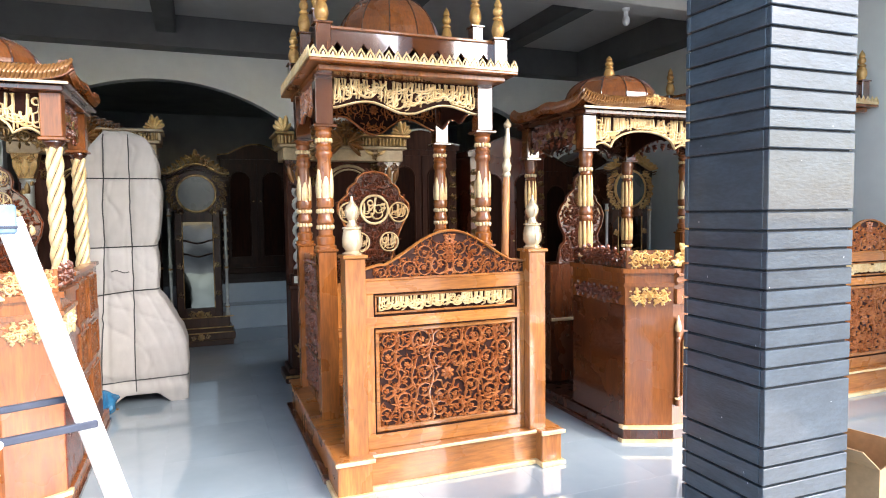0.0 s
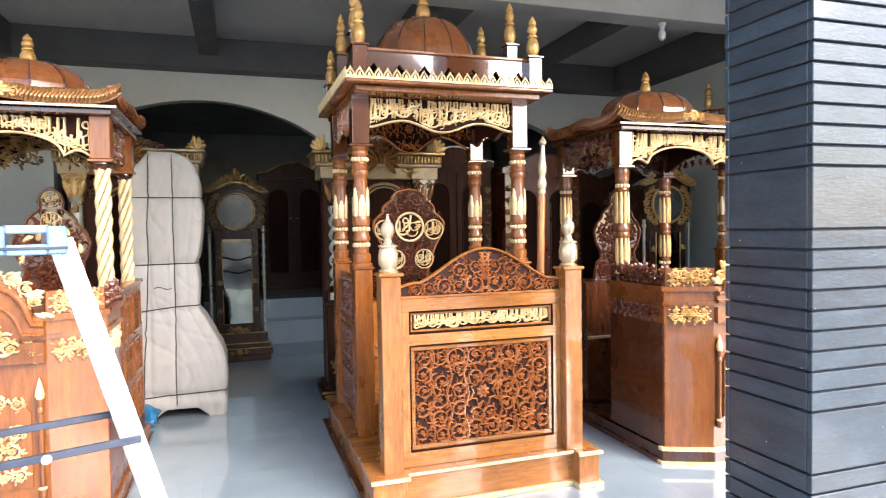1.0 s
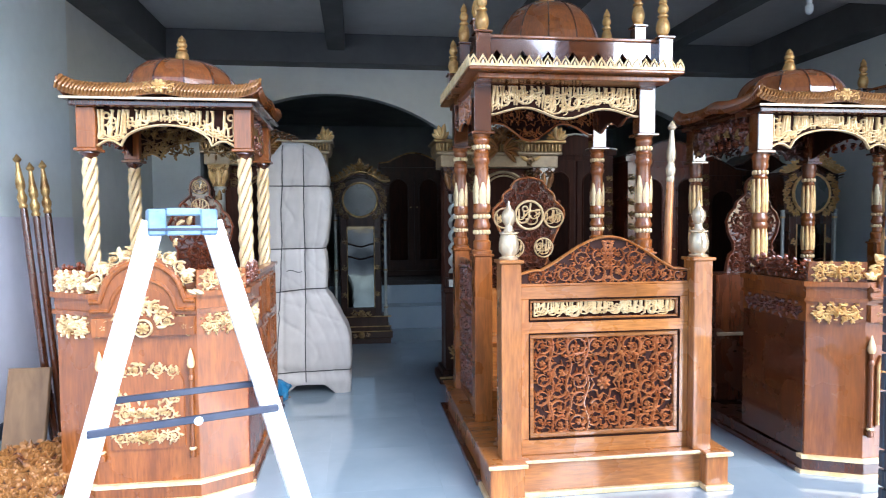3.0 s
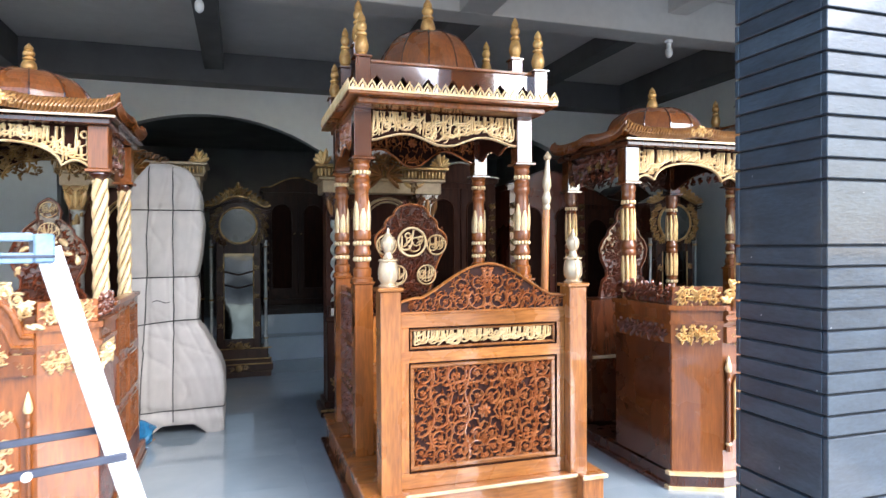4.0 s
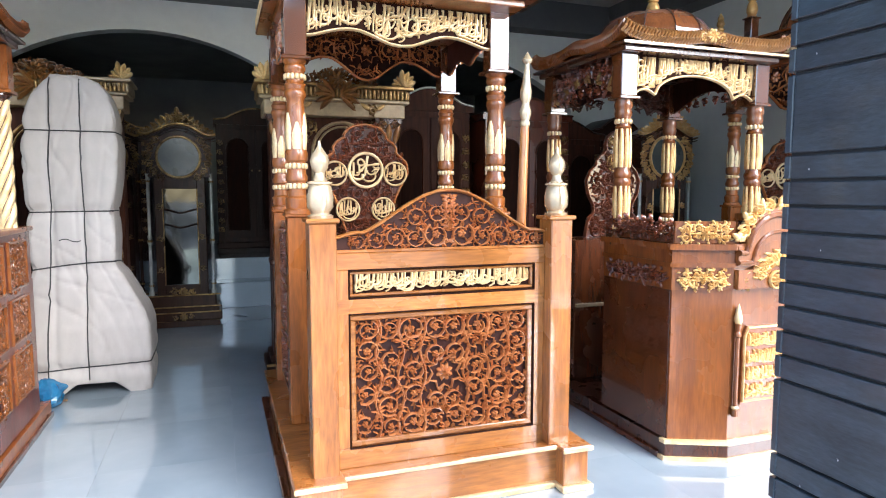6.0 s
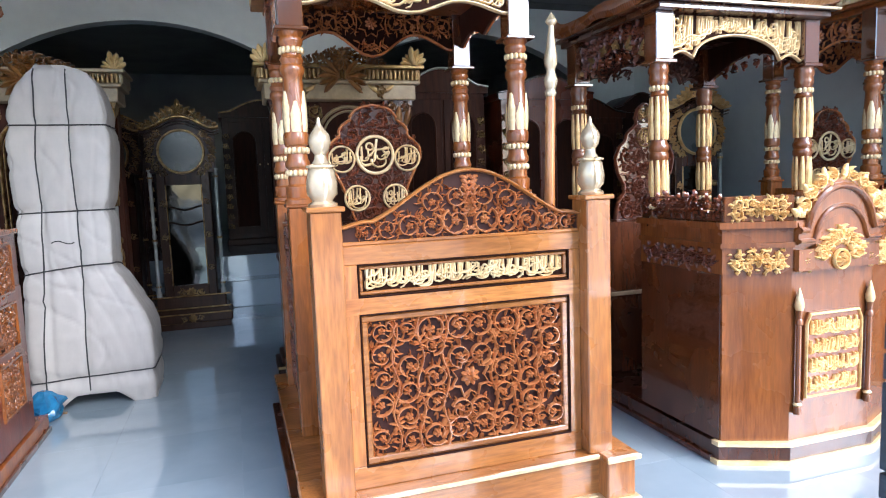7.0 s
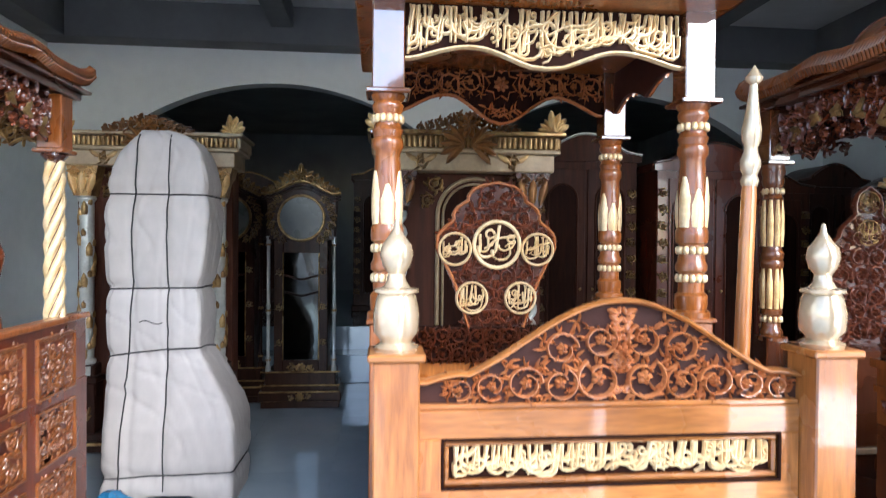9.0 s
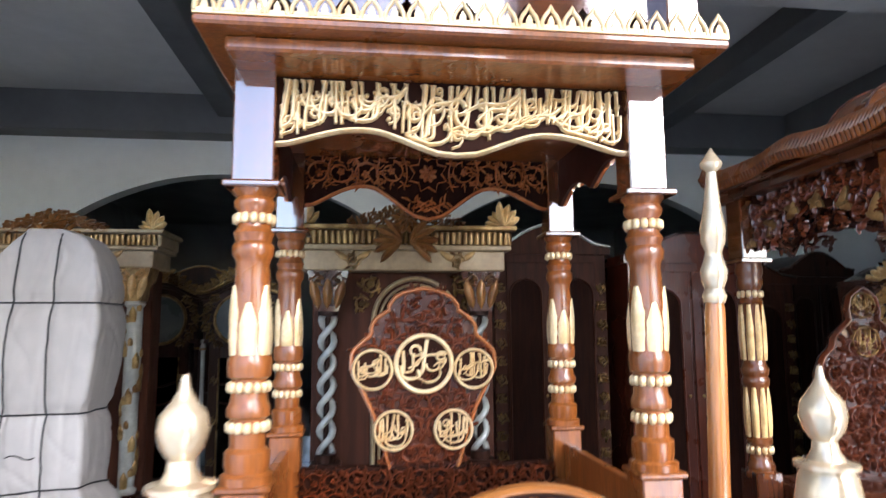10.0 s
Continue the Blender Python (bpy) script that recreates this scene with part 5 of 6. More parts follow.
    g, pts = board(x0, x1, low, roofz, cy[0] - 0.01, cy[0])
    fz = part("front_frieze", g, RECESS, p, "dark board behind the gilt frieze")
    part("frieze_rim", Geo().ribbon([(x, z + 0.006) for x, z in pts], 0.014, 0.018, cy[0] - 0.01), GOLD_PALE, fz, "pale gilt wavy edge")
    g = Geo()
    mm = Matrix.Translation((0, cy[0] - 0.01, 0))
    wide = 0.0125 if rope else 0.0098
    strokes(g, x0, x1, lambda x: low(x) + 0.012, lambda x: roofz - 0.004, 31, 0.015, wide, mm, 0.0, 1.0)
    strokes(g, x0, x1, lambda x: low(x) + 0.012, lambda x: min(low(x) + 0.09, roofz - 0.004), 32, 0.014, wide * 0.85, mm, 0.0, 0.8)
    part("frieze_carving", g, GOLD_PALE, fz, "gilt carved strokes", 50)
    g, pts = board(x0, x1, low, roofz, cy[1], cy[1] + 0.01)
    rz = part("rear_frieze", g, RECESS, p)
    g = Geo().ribbon([(x, z + 0.006) for x, z in pts], 0.014, 0.018, cy[1])
    scroll_panel(g, x0, x1, top + 0.04, roofz, 0.08, 0.014, 22, Matrix.Translation((0, cy[1], 0)), lambda x, z: z > low(x) - 0.03, 0.0, False)
    part("rear_carving", g, CARVED_DARK if not rope else OLD_GOLD, rz, "carved leaves", 50)
    for s in (-1, 1):
        L = cy[1] - cy[0] - 0.1
        mm = SIDE(s * X, cy[1] - 0.05 if s < 0 else cy[0] + 0.05, 0, -90 if s < 0 else 90)
        lowy = lambda u: top + 0.03 + 0.1 * math.sin(math.pi * u / L)
        g0, pts = board(0, L, lowy, roofz, 0, 0.01)
        sf = part("side_frieze", Geo().merge(g0, mm), RECESS, p)
        g = Geo()
        scroll_panel(g, 0, L, top + 0.04, roofz, 0.08, 0.014, 24, mm, lambda x, z: z > lowy(x) - 0.03, 0.0, False)
        part("side_frieze_carving", g, CARVED_MID, sf, "red-brown carved leaves", 50)
        g = Geo()
        for k in range(11):
            u = L * (k + 0.5) / 11
            g.leaf(u, lowy(u), 0.6 if k % 2 else 2.4, 0.07, 0.035, 0.016, -0.006, mm, 0.3)
        part("side_gilt_leaves", g, OLD_GOLD, sf, "gilt carved leaves", 50)
    # roof: moulded plate, upturned gilt roll eaves, hipped body, dome
    E0, E1 = cy[0] - 0.125, cy[1] + 0.12
    XE = X + 0.095
    roof = part("roof_plate", Geo().box(-XE + 0.03, XE - 0.03, E0 + 0.03, E1 - 0.03, roofz, roofz + 0.03, 0.004).box(-XE, XE, E0, E1, roofz + 0.03, roofz + 0.045, 0.004), BROWN, p)
    part("roof_lip", Geo().box(-XE, XE, E0 - 0.006, E0, roofz + 0.028, roofz + 0.043, 0.002), CHAMPAGNE, roof, "pale polished lip")
    def roll(length, name, mm):
        g, back_g = Geo(), Geo()
        pts = eave(-length, length, roofz + 0.045, 0.045, 0.02)
        for (xa, za), (xb, zb) in zip(pts, pts[1:]):
            for q in range(2):
                f = (q + 0.5) / 2
                x, z = xa + (xb - xa) * f, za + (zb - za) * f
                g.tube([(x - 0.014, -0.012, z), (x - 0.003, -0.03, z + 0.022), (x + 0.01, -0.022, z + 0.05), (x + 0.014, 0.0, z + 0.066)], 0.0095, 6, mm)
        back_g.prism([(x, z + 0.055) for x, z in pts[::-1]] + [(x, z - 0.003) for x, z in pts], -0.018, 0.03, mm)
        b = part("eave_board", back_g, wood, roof)
        # side rolls drop the front's gilt for brown, which carries their shade
        part(name, g, GOLD_WOOD if name == "gilt_eave" else TEAK_MID, b, "gilt slanted roll moulding" if name == "gilt_eave" else "slanted roll moulding, browned in place of side shade", 60, "stuff")
    roll(XE + 0.01, "gilt_eave", Matrix.Translation((0, E0 + 0.012, 0)))
    ym = (E0 + E1) / 2
    for s in (-1, 1):
        roll((E1 - E0) / 2 - 0.01, "side_eave", SIDE(s * (XE - 0.012), ym, 0, -90 if s < 0 else 90))
    g = Geo()
    rosette(g, 0, roofz + 0.10, 0.04, 0.016, E0 - 0.012)
    scroll(g, -0.06, roofz + 0.085, 0.026, 1, 0, 0.014, random.Random(1), E0 - 0.01, None, 4)
    scroll(g, 0.06, roofz + 0.085, 0.026, -1, math.pi, 0.014, random.Random(1), E0 - 0.01, None, 4)
    part("eave_boss", g, GOLD, roof, "gilt carved boss", 50)
    hip = [(1.0, 0.0), (0.88, 0.05), (0.68, 0.09), (0.6, 0.11)]
    verts, faces = [], []
    hx, hy = XE - 0.02, (E1 - E0) / 2 - 0.02
    for f, z in hip:
        verts += [(-hx * f, ym - hy * f, roofz + 0.05 + z), (hx * f, ym - hy * f, roofz + 0.05 + z), (hx * f, ym + hy * f, roofz + 0.05 + z), (-hx * f, ym + hy * f, roofz + 0.05 + z)]
    for j in range(3):
        for k in range(4):
            faces.append((j * 4 + k, j * 4 + (k + 1) % 4, j * 4 + 4 + (k + 1) % 4, j * 4 + 4 + k))
    faces += [(3, 2, 1, 0), (12, 13, 14, 15)]
    part("roof_hip", Geo().add(verts, faces), BROWN, roof)
    dr = 0.315 if rope else 0.325
    dome(p, 0, ym, roofz + 0.155, dr, 0.185, TEAK_DEEP if rope else TEAK_MID)
    small_finial((0, ym, roofz + 0.33), 0.17, 0.036, p)
    return p


A = grand_pulpit(pose(1.57, 3.775, 0), "tall orange teak pulpit with carved front, turned columns and domed canopy")
Bp = small_pulpit(pose(3.19, 3.675, 0), "brown teak pulpit with chamfered front, gilt plaque and domed roof", 0.48, False, 0.66, False)
Cp = small_pulpit(pose(-0.70, 3.94, 0), "orange teak pulpit with twisted gilt columns behind a white step ladder", 0.455, True, 1.33, True)

copy_thing(A, pose(5.0, 3.95, 0))["label"] = "teak pulpit with turned columns standing near the side wall"

# ---- clocks, shrines and cabinets ----
def clock_case(m, label, wood, trim, rod, scale=1.0, pane=None):
    """Long-case clock: stepped base, glazed trunk between slender rods, round dial under an arched, carved hood. Frame: x from its middle, y from its front."""
    c = thing("grandfather_clock", m, label, "clock", "long-case clocks")
    W = 0.345
    base = part("base", Geo().box(-W + 0.02, W - 0.02, -0.02, 0.33, 0.0, 0.06, 0.006).box(-W, W, -0.04, 0.34, 0.06, 0.14, 0.01).box(-W + 0.025, W - 0.025, -0.015, 0.33, 0.14, 0.185, 0.008).box(-W + 0.05, W - 0.05, 0.0, 0.32, 0.185, 0.30, 0.01), wood, c, "stepped base")
    g = Geo()
    for z, o in ((0.135, 0.045), (0.186, 0.02), (0.296, 0.005), (0.058, 0.03)):
        g.box(-W + 0.012, W - 0.012, -o, -o + 0.012, z, z + 0.012, 0.003)
    part("base_trim", g, trim, base, "worn gilt edge lines")
    g = Geo()
    rosette(g, 0, 0.10, 0.04, 0.016, -0.04)
    for s in (-1, 1):
        scroll(g, s * 0.07, 0.10, 0.024, s, 0, 0.012, random.Random(2), -0.04, None, 4)
    part("base_carving", g, trim, base, "worn gilt carved leaves", 50)
    g = Geo()
    rosette(g, 0, 0.335, 0.045, 0.014, 0.02)
    for s in (-1, 1):
        scroll(g, s * 0.075, 0.33, 0.036, -s, 0, 0.012, random.Random(2), 0.02, None, 5)
    part("trunk_carving", g, trim, base, "worn gilt carved leaves", 50)
    body = part("trunk", Geo().box(-0.225, 0.225, 0.06, 0.32, 0.30, 1.46, 0.006).box(-0.225, -0.145, 0.02, 0.07, 0.30, 1.42, 0.008).box(0.145, 0.225, 0.02, 0.07, 0.30, 1.42, 0.008).box(-0.15, 0.15, 0.025, 0.07, 0.30, 0.40, 0.005).box(-0.15, 0.15, 0.025, 0.07, 1.31, 1.42, 0.005), wood, c, "trunk with a glazed door")
    part("door_glass", Geo().box(-0.145, 0.145, 0.045, 0.05, 0.40, 1.31, 0), pane or MIRROR, body, "dark reflecting door glass")
    for zc in (0.96, 1.10):
        g = Geo().ribbon([(-0.145 + 0.29 * k / 14, zc + 0.016 * math.cos(k / 14 * 2 * math.pi)) for k in range(15)], 0.02, 0.014, 0.044)
        part("glazing_bar", g, wood, body)
    for s in (-1, 1):
        rodp = part("side_rod", Geo().lathe([(0.024, 0.30), (0.024, 0.34), (0.014, 0.36), (0.022, 0.40), (0.022, 0.42), (0.015, 0.43), (0.015, 0.78), (0.022, 0.80), (0.014, 0.83), (0.022, 0.86), (0.015, 0.88), (0.015, 1.36), (0.022, 1.39), (0.016, 1.42), (0.024, 1.45)], 12, (s * 0.275, 0.05, 0)), rod, c, "slender silver-grey rod", 40)
        for z in (0.82, 0.40, 1.38):
            g = Geo()
            bead_ring(g, (s * 0.275, 0.05), 0.016, z, 8, 0.008)
            part("rod_ring", g, trim, rodp, "gilt ring", 60)
        g = Geo()
        for z in (0.55, 0.85, 1.15):
            g = Geo()
            scroll(g, s * 0.185, z, 0.028, s, 0.5, 0.014, random.Random(int(z * 9)), 0.02, None, 5)
            part("stile_carving", g, trim, body, "small worn gilt leaves", 50)
        g = Geo().ribbon([(s * 0.15, 0.40), (s * 0.15, 1.31)], 0.012, 0.01, 0.022)
        part("door_bead", g, trim, body)
    # hood
    def top(x):
        f = min(1.0, abs(x) / 0.33)
        return 1.80 + 0.115 * (0.5 + 0.5 * math.cos(f * math.pi)) + 0.025 * max(0, f - 0.8) / 0.2
    n = 32
    line = [(-0.33 + 0.66 * k / n, top(-0.33 + 0.66 * k / n)) for k in range(n + 1)]
    hood = part("hood", Geo().prism([(-0.27, 1.42), (0.27, 1.42), (0.29, 1.78)] + line[::-1][2:-2] + [(-0.29, 1.78)], 0.03, 0.32), wood, c, "arched hood")
    for o, w, d in ((0.0, 0.03, 0.05), (-0.035, 0.018, 0.03), (-0.06, 0.012, 0.02)):
        part("hood_moulding", Geo().ribbon([(x, z + o) for x, z in line], w, d, 0.03), wood if o < 0 else trim, hood, "curved moulding")
    dial = part("dial", Geo().lathe([(0.185, 0), (0.185, 0.01)], 32, m=Matrix.Translation((0, 0.026, 1.605)) @ Matrix.Rotation(radians(90), 4, "X")), DIAL, hood, "round grey-green dial glass")
    ring = [(0.19 * math.cos(a), 1.605 + 0.19 * math.sin(a)) for a in [2 * math.pi * k / 36 for k in range(36)]]
    part("dial_ring", Geo().ribbon(ring, 0.026, 0.026, 0.026, None, None, True), trim, hood, "pale gilt dial ring")
    for s in (-1, 1):
        g = Geo()
        for k in range(6):
            a = math.pi / 2 - s * (0.85 + 0.33 * k)
            scroll(g, 0.262 * math.cos(a), 1.605 + 0.232 * math.sin(a), 0.036, s, a, 0.022, random.Random(k), 0.03, None, 6)
        part("hood_carving", g, trim, hood, "worn gilt carved leaves", 50)
    g = Geo()
    for s in (-1, 1):
        for k in range(6):
            x = s * (0.03 + 0.05 * k)
            z = top(x) + 0.018
            scroll(g, x, z + 0.035 * (1 - k / 6), 0.046 * (1 - 0.08 * k), s, 1.2, 0.026, random.Random(k + 9), 0.0, None, 6)
            g.leaf(x, z, math.pi / 2 - s * 0.5, 0.1 * (1 - k / 9), 0.04, 0.026, 0.005, None, -0.3 * s)
    rosette(g, 0, top(0) + 0.055, 0.055, 0.03, -0.006)
    g.leaf(0, top(0) + 0.05, math.pi / 2, 0.1, 0.05, 0.03, -0.006, None, 0)
    part("hood_crest", g, trim, hood, "worn gilt carved leaf crest", 50)
    return c


def vine_column(parent, x, y, z0, z1, r):
    col = part("column", Geo().lathe([(r * 1.2, z0), (r * 1.3, z0 + 0.02), (r * 0.95, z0 + 0.04), (r, z0 + 0.06), (r, z1 - 0.06), (r * 0.95, z1 - 0.04), (r * 1.3, z1 - 0.02), (r * 1.2, z1)], 16, (x, y, 0)), SILVER, parent, "pale silver-white column", 40)
    g = Geo()
    rng = random.Random(int(x * 100))
    n = 15
    for k in range(n):
        a = -math.pi / 2 + 1.9 * math.sin(k * 0.9)
        z = z0 + 0.08 + (z1 - z0 - 0.16) * k / (n - 1)
        wrap_leaf(g, (x, y), r, a, z - 0.045, z + 0.05, 0.5, r * 0.35)
        wrap_leaf(g, (x, y), r, a + 0.8, z + 0.02, z + 0.07, 0.35, r * 0.3)
    part("gilt_vine", g, OLD_GOLD, col, "worn gilt vine leaves", 60, "stuff")


def braid_column(parent, x, y, z0, z1, r):
    core = part("column", Geo().lathe([(r * 1.2, z0 - 0.04), (r * 1.2, z0), (r * 0.3, z0 + 0.005), (r * 0.3, z1 - 0.005), (r * 1.2, z1), (r * 1.2, z1 + 0.03)], 14, (x, y, 0)), DARK, parent, "", 40)
    for s in range(2):
        pts = []
        for k in range(61):
            a = math.pi * s + 2 * math.pi * 3.1 * k / 60
            pts.append((x + r * 0.75 * math.cos(a), y + r * 0.75 * math.sin(a), z0 + (z1 - z0) * k / 60))
        part("strand", Geo().tube(pts, r * 0.42, 8), SILVER, core, "pale twisted strand", 60)


def shrine(m, label, W, z_cap, top, braided):
    """Carved mihrab-like niche: two columns on pedestals carry a painted entablature with a leaf crest. Frame: x from its middle, y from its front."""
    s_ = thing("prayer_niche", m, label, "niche", "carved niches")
    X = W - 0.14
    part("back_board", Geo().box(-W + 0.06, W - 0.06, 0.12, 0.30, 0.04, z_cap, 0.006), DULL_WOOD, s_, "dark red-brown wooden back")
    part("base", Geo().box(-W, W, -0.02, 0.34, 0.0, 0.07, 0.01).box(-W + 0.03, W - 0.03, 0.01, 0.32, 0.07, 0.12, 0.008), DARK, s_)
    part("base_line", Geo().box(-W - 0.002, W + 0.002, -0.026, -0.018, 0.05, 0.068, 0.002), OLD_GOLD, s_)
    cz = 0.62 if not braided else 0.93
    for s in (-1, 1):
        ped = part("pedestal", Geo().box(s * X - 0.085, s * X + 0.085, 0.0, 0.16, 0.12, cz - 0.16, 0.008).box(s * X - 0.1, s * X + 0.1, -0.015, 0.175, cz - 0.16, cz - 0.12, 0.008).box(s * X - 0.075, s * X + 0.075, 0.005, 0.155, cz - 0.12, cz - 0.04, 0.008), DARK, s_)
        g = Geo()
        scroll(g, s * X, 0.28, 0.055, s, 0.4, 0.016, random.Random(3), 0.0, None, 7)
        part("pedestal_carving", g, OLD_GOLD, ped, "worn gilt leaves", 50)
        part("pedestal_block", Geo().box(s * X - 0.055, s * X + 0.055, -0.004, 0.004, cz - 0.11, cz - 0.05, 0.002), SILVER, ped)
        if braided:
            braid_column(s_, s * X, 0.07, cz, z_cap - 0.22, 0.042)
        else:
            vine_column(s_, s * X, 0.07, cz - 0.04, z_cap - 0.2, 0.046)
        capital = part("capital", Geo().prism([(s * X - 0.055, z_cap - 0.2), (s * X + 0.055, z_cap - 0.2), (s * X + 0.085, z_cap - 0.06), (s * X + 0.1, z_cap), (s * X - 0.1, z_cap), (s * X - 0.085, z_cap - 0.06)], 0.0, 0.17), CARVED_DARK if braided else OLD_GOLD, s_)
        g = Geo()
        for k in range(3):
            g.leaf(s * X + 0.04 * (k - 1), z_cap - 0.19, math.pi / 2 - 0.25 * (k - 1), 0.15, 0.05, 0.028, 0.0, None, 0.0)
        scroll(g, s * X - 0.05, z_cap - 0.05, 0.032, 1, 0, 0.024, random.Random(2), 0.0, None, 5)
        scroll(g, s * X + 0.05, z_cap - 0.05, 0.032, -1, math.pi, 0.024, random.Random(2), 0.0, None, 5)
        part("capital_leaves", g, GOLD_WOOD if braided else GOLD, capital, "gilt carved leaves", 50)
    ent = part("entablature", Geo().box(-W + 0.02, W - 0.02, -0.02, 0.32, z_cap, z_cap + 0.10, 0.006).box(-W - 0.01, W + 0.01, -0.045, 0.34, z_cap + 0.10, z_cap + 0.125, 0.006), CREAM, s_, "cream painted entablature")
    n = round(2 * W / 0.03)
    g = Geo()
    for k in range(n):
        g.lathe([(0.012, 0), (0.015, 0.03), (0.01, 0.062)], 6, (-W + 0.015 + k * (2 * W - 0.03) / (n - 1), -0.03, z_cap + 0.13))
    part("gilt_reeding", g, OLD_GOLD, ent, "row of small gilt reeds", 60, "stuff")
    part("cornice", Geo().box(-W - 0.02, W + 0.02, -0.02, 0.35, z_cap + 0.125, z_cap + 0.2, 0.01).box(-W - 0.04, W + 0.04, -0.055, 0.36, z_cap + 0.2, z_cap + 0.225, 0.006), CREAM if not braided else OLD_GOLD, ent)
    g = Geo()
    for s in (-1, 1):
        scroll(g, s * W * 0.5, z_cap + 0.05, 0.036, s, 0, 0.018, random.Random(4), -0.02, None, 7)
        g.leaf(s * W * 0.5, z_cap + 0.05, 0.2, 0.1, 0.035, 0.016, -0.02, None, 0.3)
        g.leaf(s * W * 0.5, z_cap + 0.05, math.pi - 0.2, 0.1, 0.035, 0.016, -0.02, None, -0.3)
    part("panel_leaves", g, OLD_GOLD, ent, "gilt leaves on the frieze", 50)
    z = z_cap + 0.225
    g = Geo()
    for s in (-1, 1):
        for k in range(5):
            f = k / 5
            scroll(g, s * (0.04 + 0.055 * k), z - 0.01 + (top - z) * 0.55 * (1 - f), 0.045 * (1 - 0.35 * f), s, 1.0, 0.03, random.Random(k), -0.03, None, 6)
            g.leaf(s * 0.02, z - 0.09, math.pi / 2 - s * (0.35 + 0.42 * k), 0.14, 0.045, 0.035, -0.05, None, -0.3 * s)
    rosette(g, 0, z + 0.02, 0.07, 0.04, -0.045)
    part("leaf_crest", g, GOLD_WOOD, s_, "gilt carved leaf crest", 50)
    for s in (-1, 1):
        g = Geo()
        for k in range(4):
            g.leaf(s * (W - 0.02), z - 0.005, math.pi / 2 - s * 0.4 * (k - 1.2), 0.13 - 0.015 * k, 0.05, 0.03, -0.035, None, -0.25 * s)
            g.leaf(s * (W - 0.02), z - 0.005, math.pi / 2 + s * 0.35 * k, 0.10, 0.04, 0.03, 0.0, None, 0.25)
        part("corner_leaf", g, GOLD, s_, "gilt corner leaf", 50)
    # arched niche rim
    R = 0.215 if braided else W - 0.32
    ca = z_cap - (0.03 if braided else 0.08) - R
    ax = 0.06 if braided else 0.0
    for rr, w in ((R, 0.026), (R - 0.032, 0.016)):
        pts = [(ax + rr, cz - 0.5 if braided else 0.14)] + [(ax + rr * math.cos(a), ca + rr * math.sin(a)) for a in [math.pi * k / 18 for k in range(19)]] + [(ax - rr, cz - 0.5 if braided else 0.14)]
        part("arch_rim", Geo().ribbon(pts, w, 0.026, 0.12), CREAM if braided else OLD_GOLD, s_, "arched rim")
    part("niche_board", Geo().prism([(x, z_) for x, z_ in pts], 0.112, 0.119), RECESS, s_)
    for s in (-1, 1):
        g = Geo()
        scroll(g, ax + s * (R + 0.02), z_cap - 0.06, 0.05, s, 0.5, 0.02, random.Random(8), 0.12, None, 8)
        scroll(g, ax + s * (R + 0.06), z_cap - 0.16, 0.04, -s, 0.5, 0.02, random.Random(9), 0.12, None, 8)
        part("spandrel_carving", g, OLD_GOLD, s_, "worn gilt carved corners", 50)
    return s_


clock_case(pose(0.37, 7.80, 0), "dark wooden long-case clock with worn gilt carving and glazed door", CLOCK_WOOD, OLD_GOLD, SILVER)
clock_case(pose(-0.28, 8.0, 0), "slim black long-case clock half hidden behind a carved niche", DARK, OLD_GOLD, DARK)
clock_case(pose(4.66, 6.25, 0) , "brown teak long-case clock with gilt carved hood and white rods", BROWN, GOLD, SILVER)
clock_case(pose(5.12, 6.9, 0), "black carved long-case clock in the corner", DARK, DARK, SILVER)
shrine(pose(-0.49, 6.75, 0), "dark niche with pale vine-wrapped columns and cream gilt entablature", 0.57, 1.90, 2.26, False)
shrine(pose(1.52, 5.92, 0), "dark niche with braided pale columns and cream gilt entablature", 0.52, 1.815, 2.17, True)


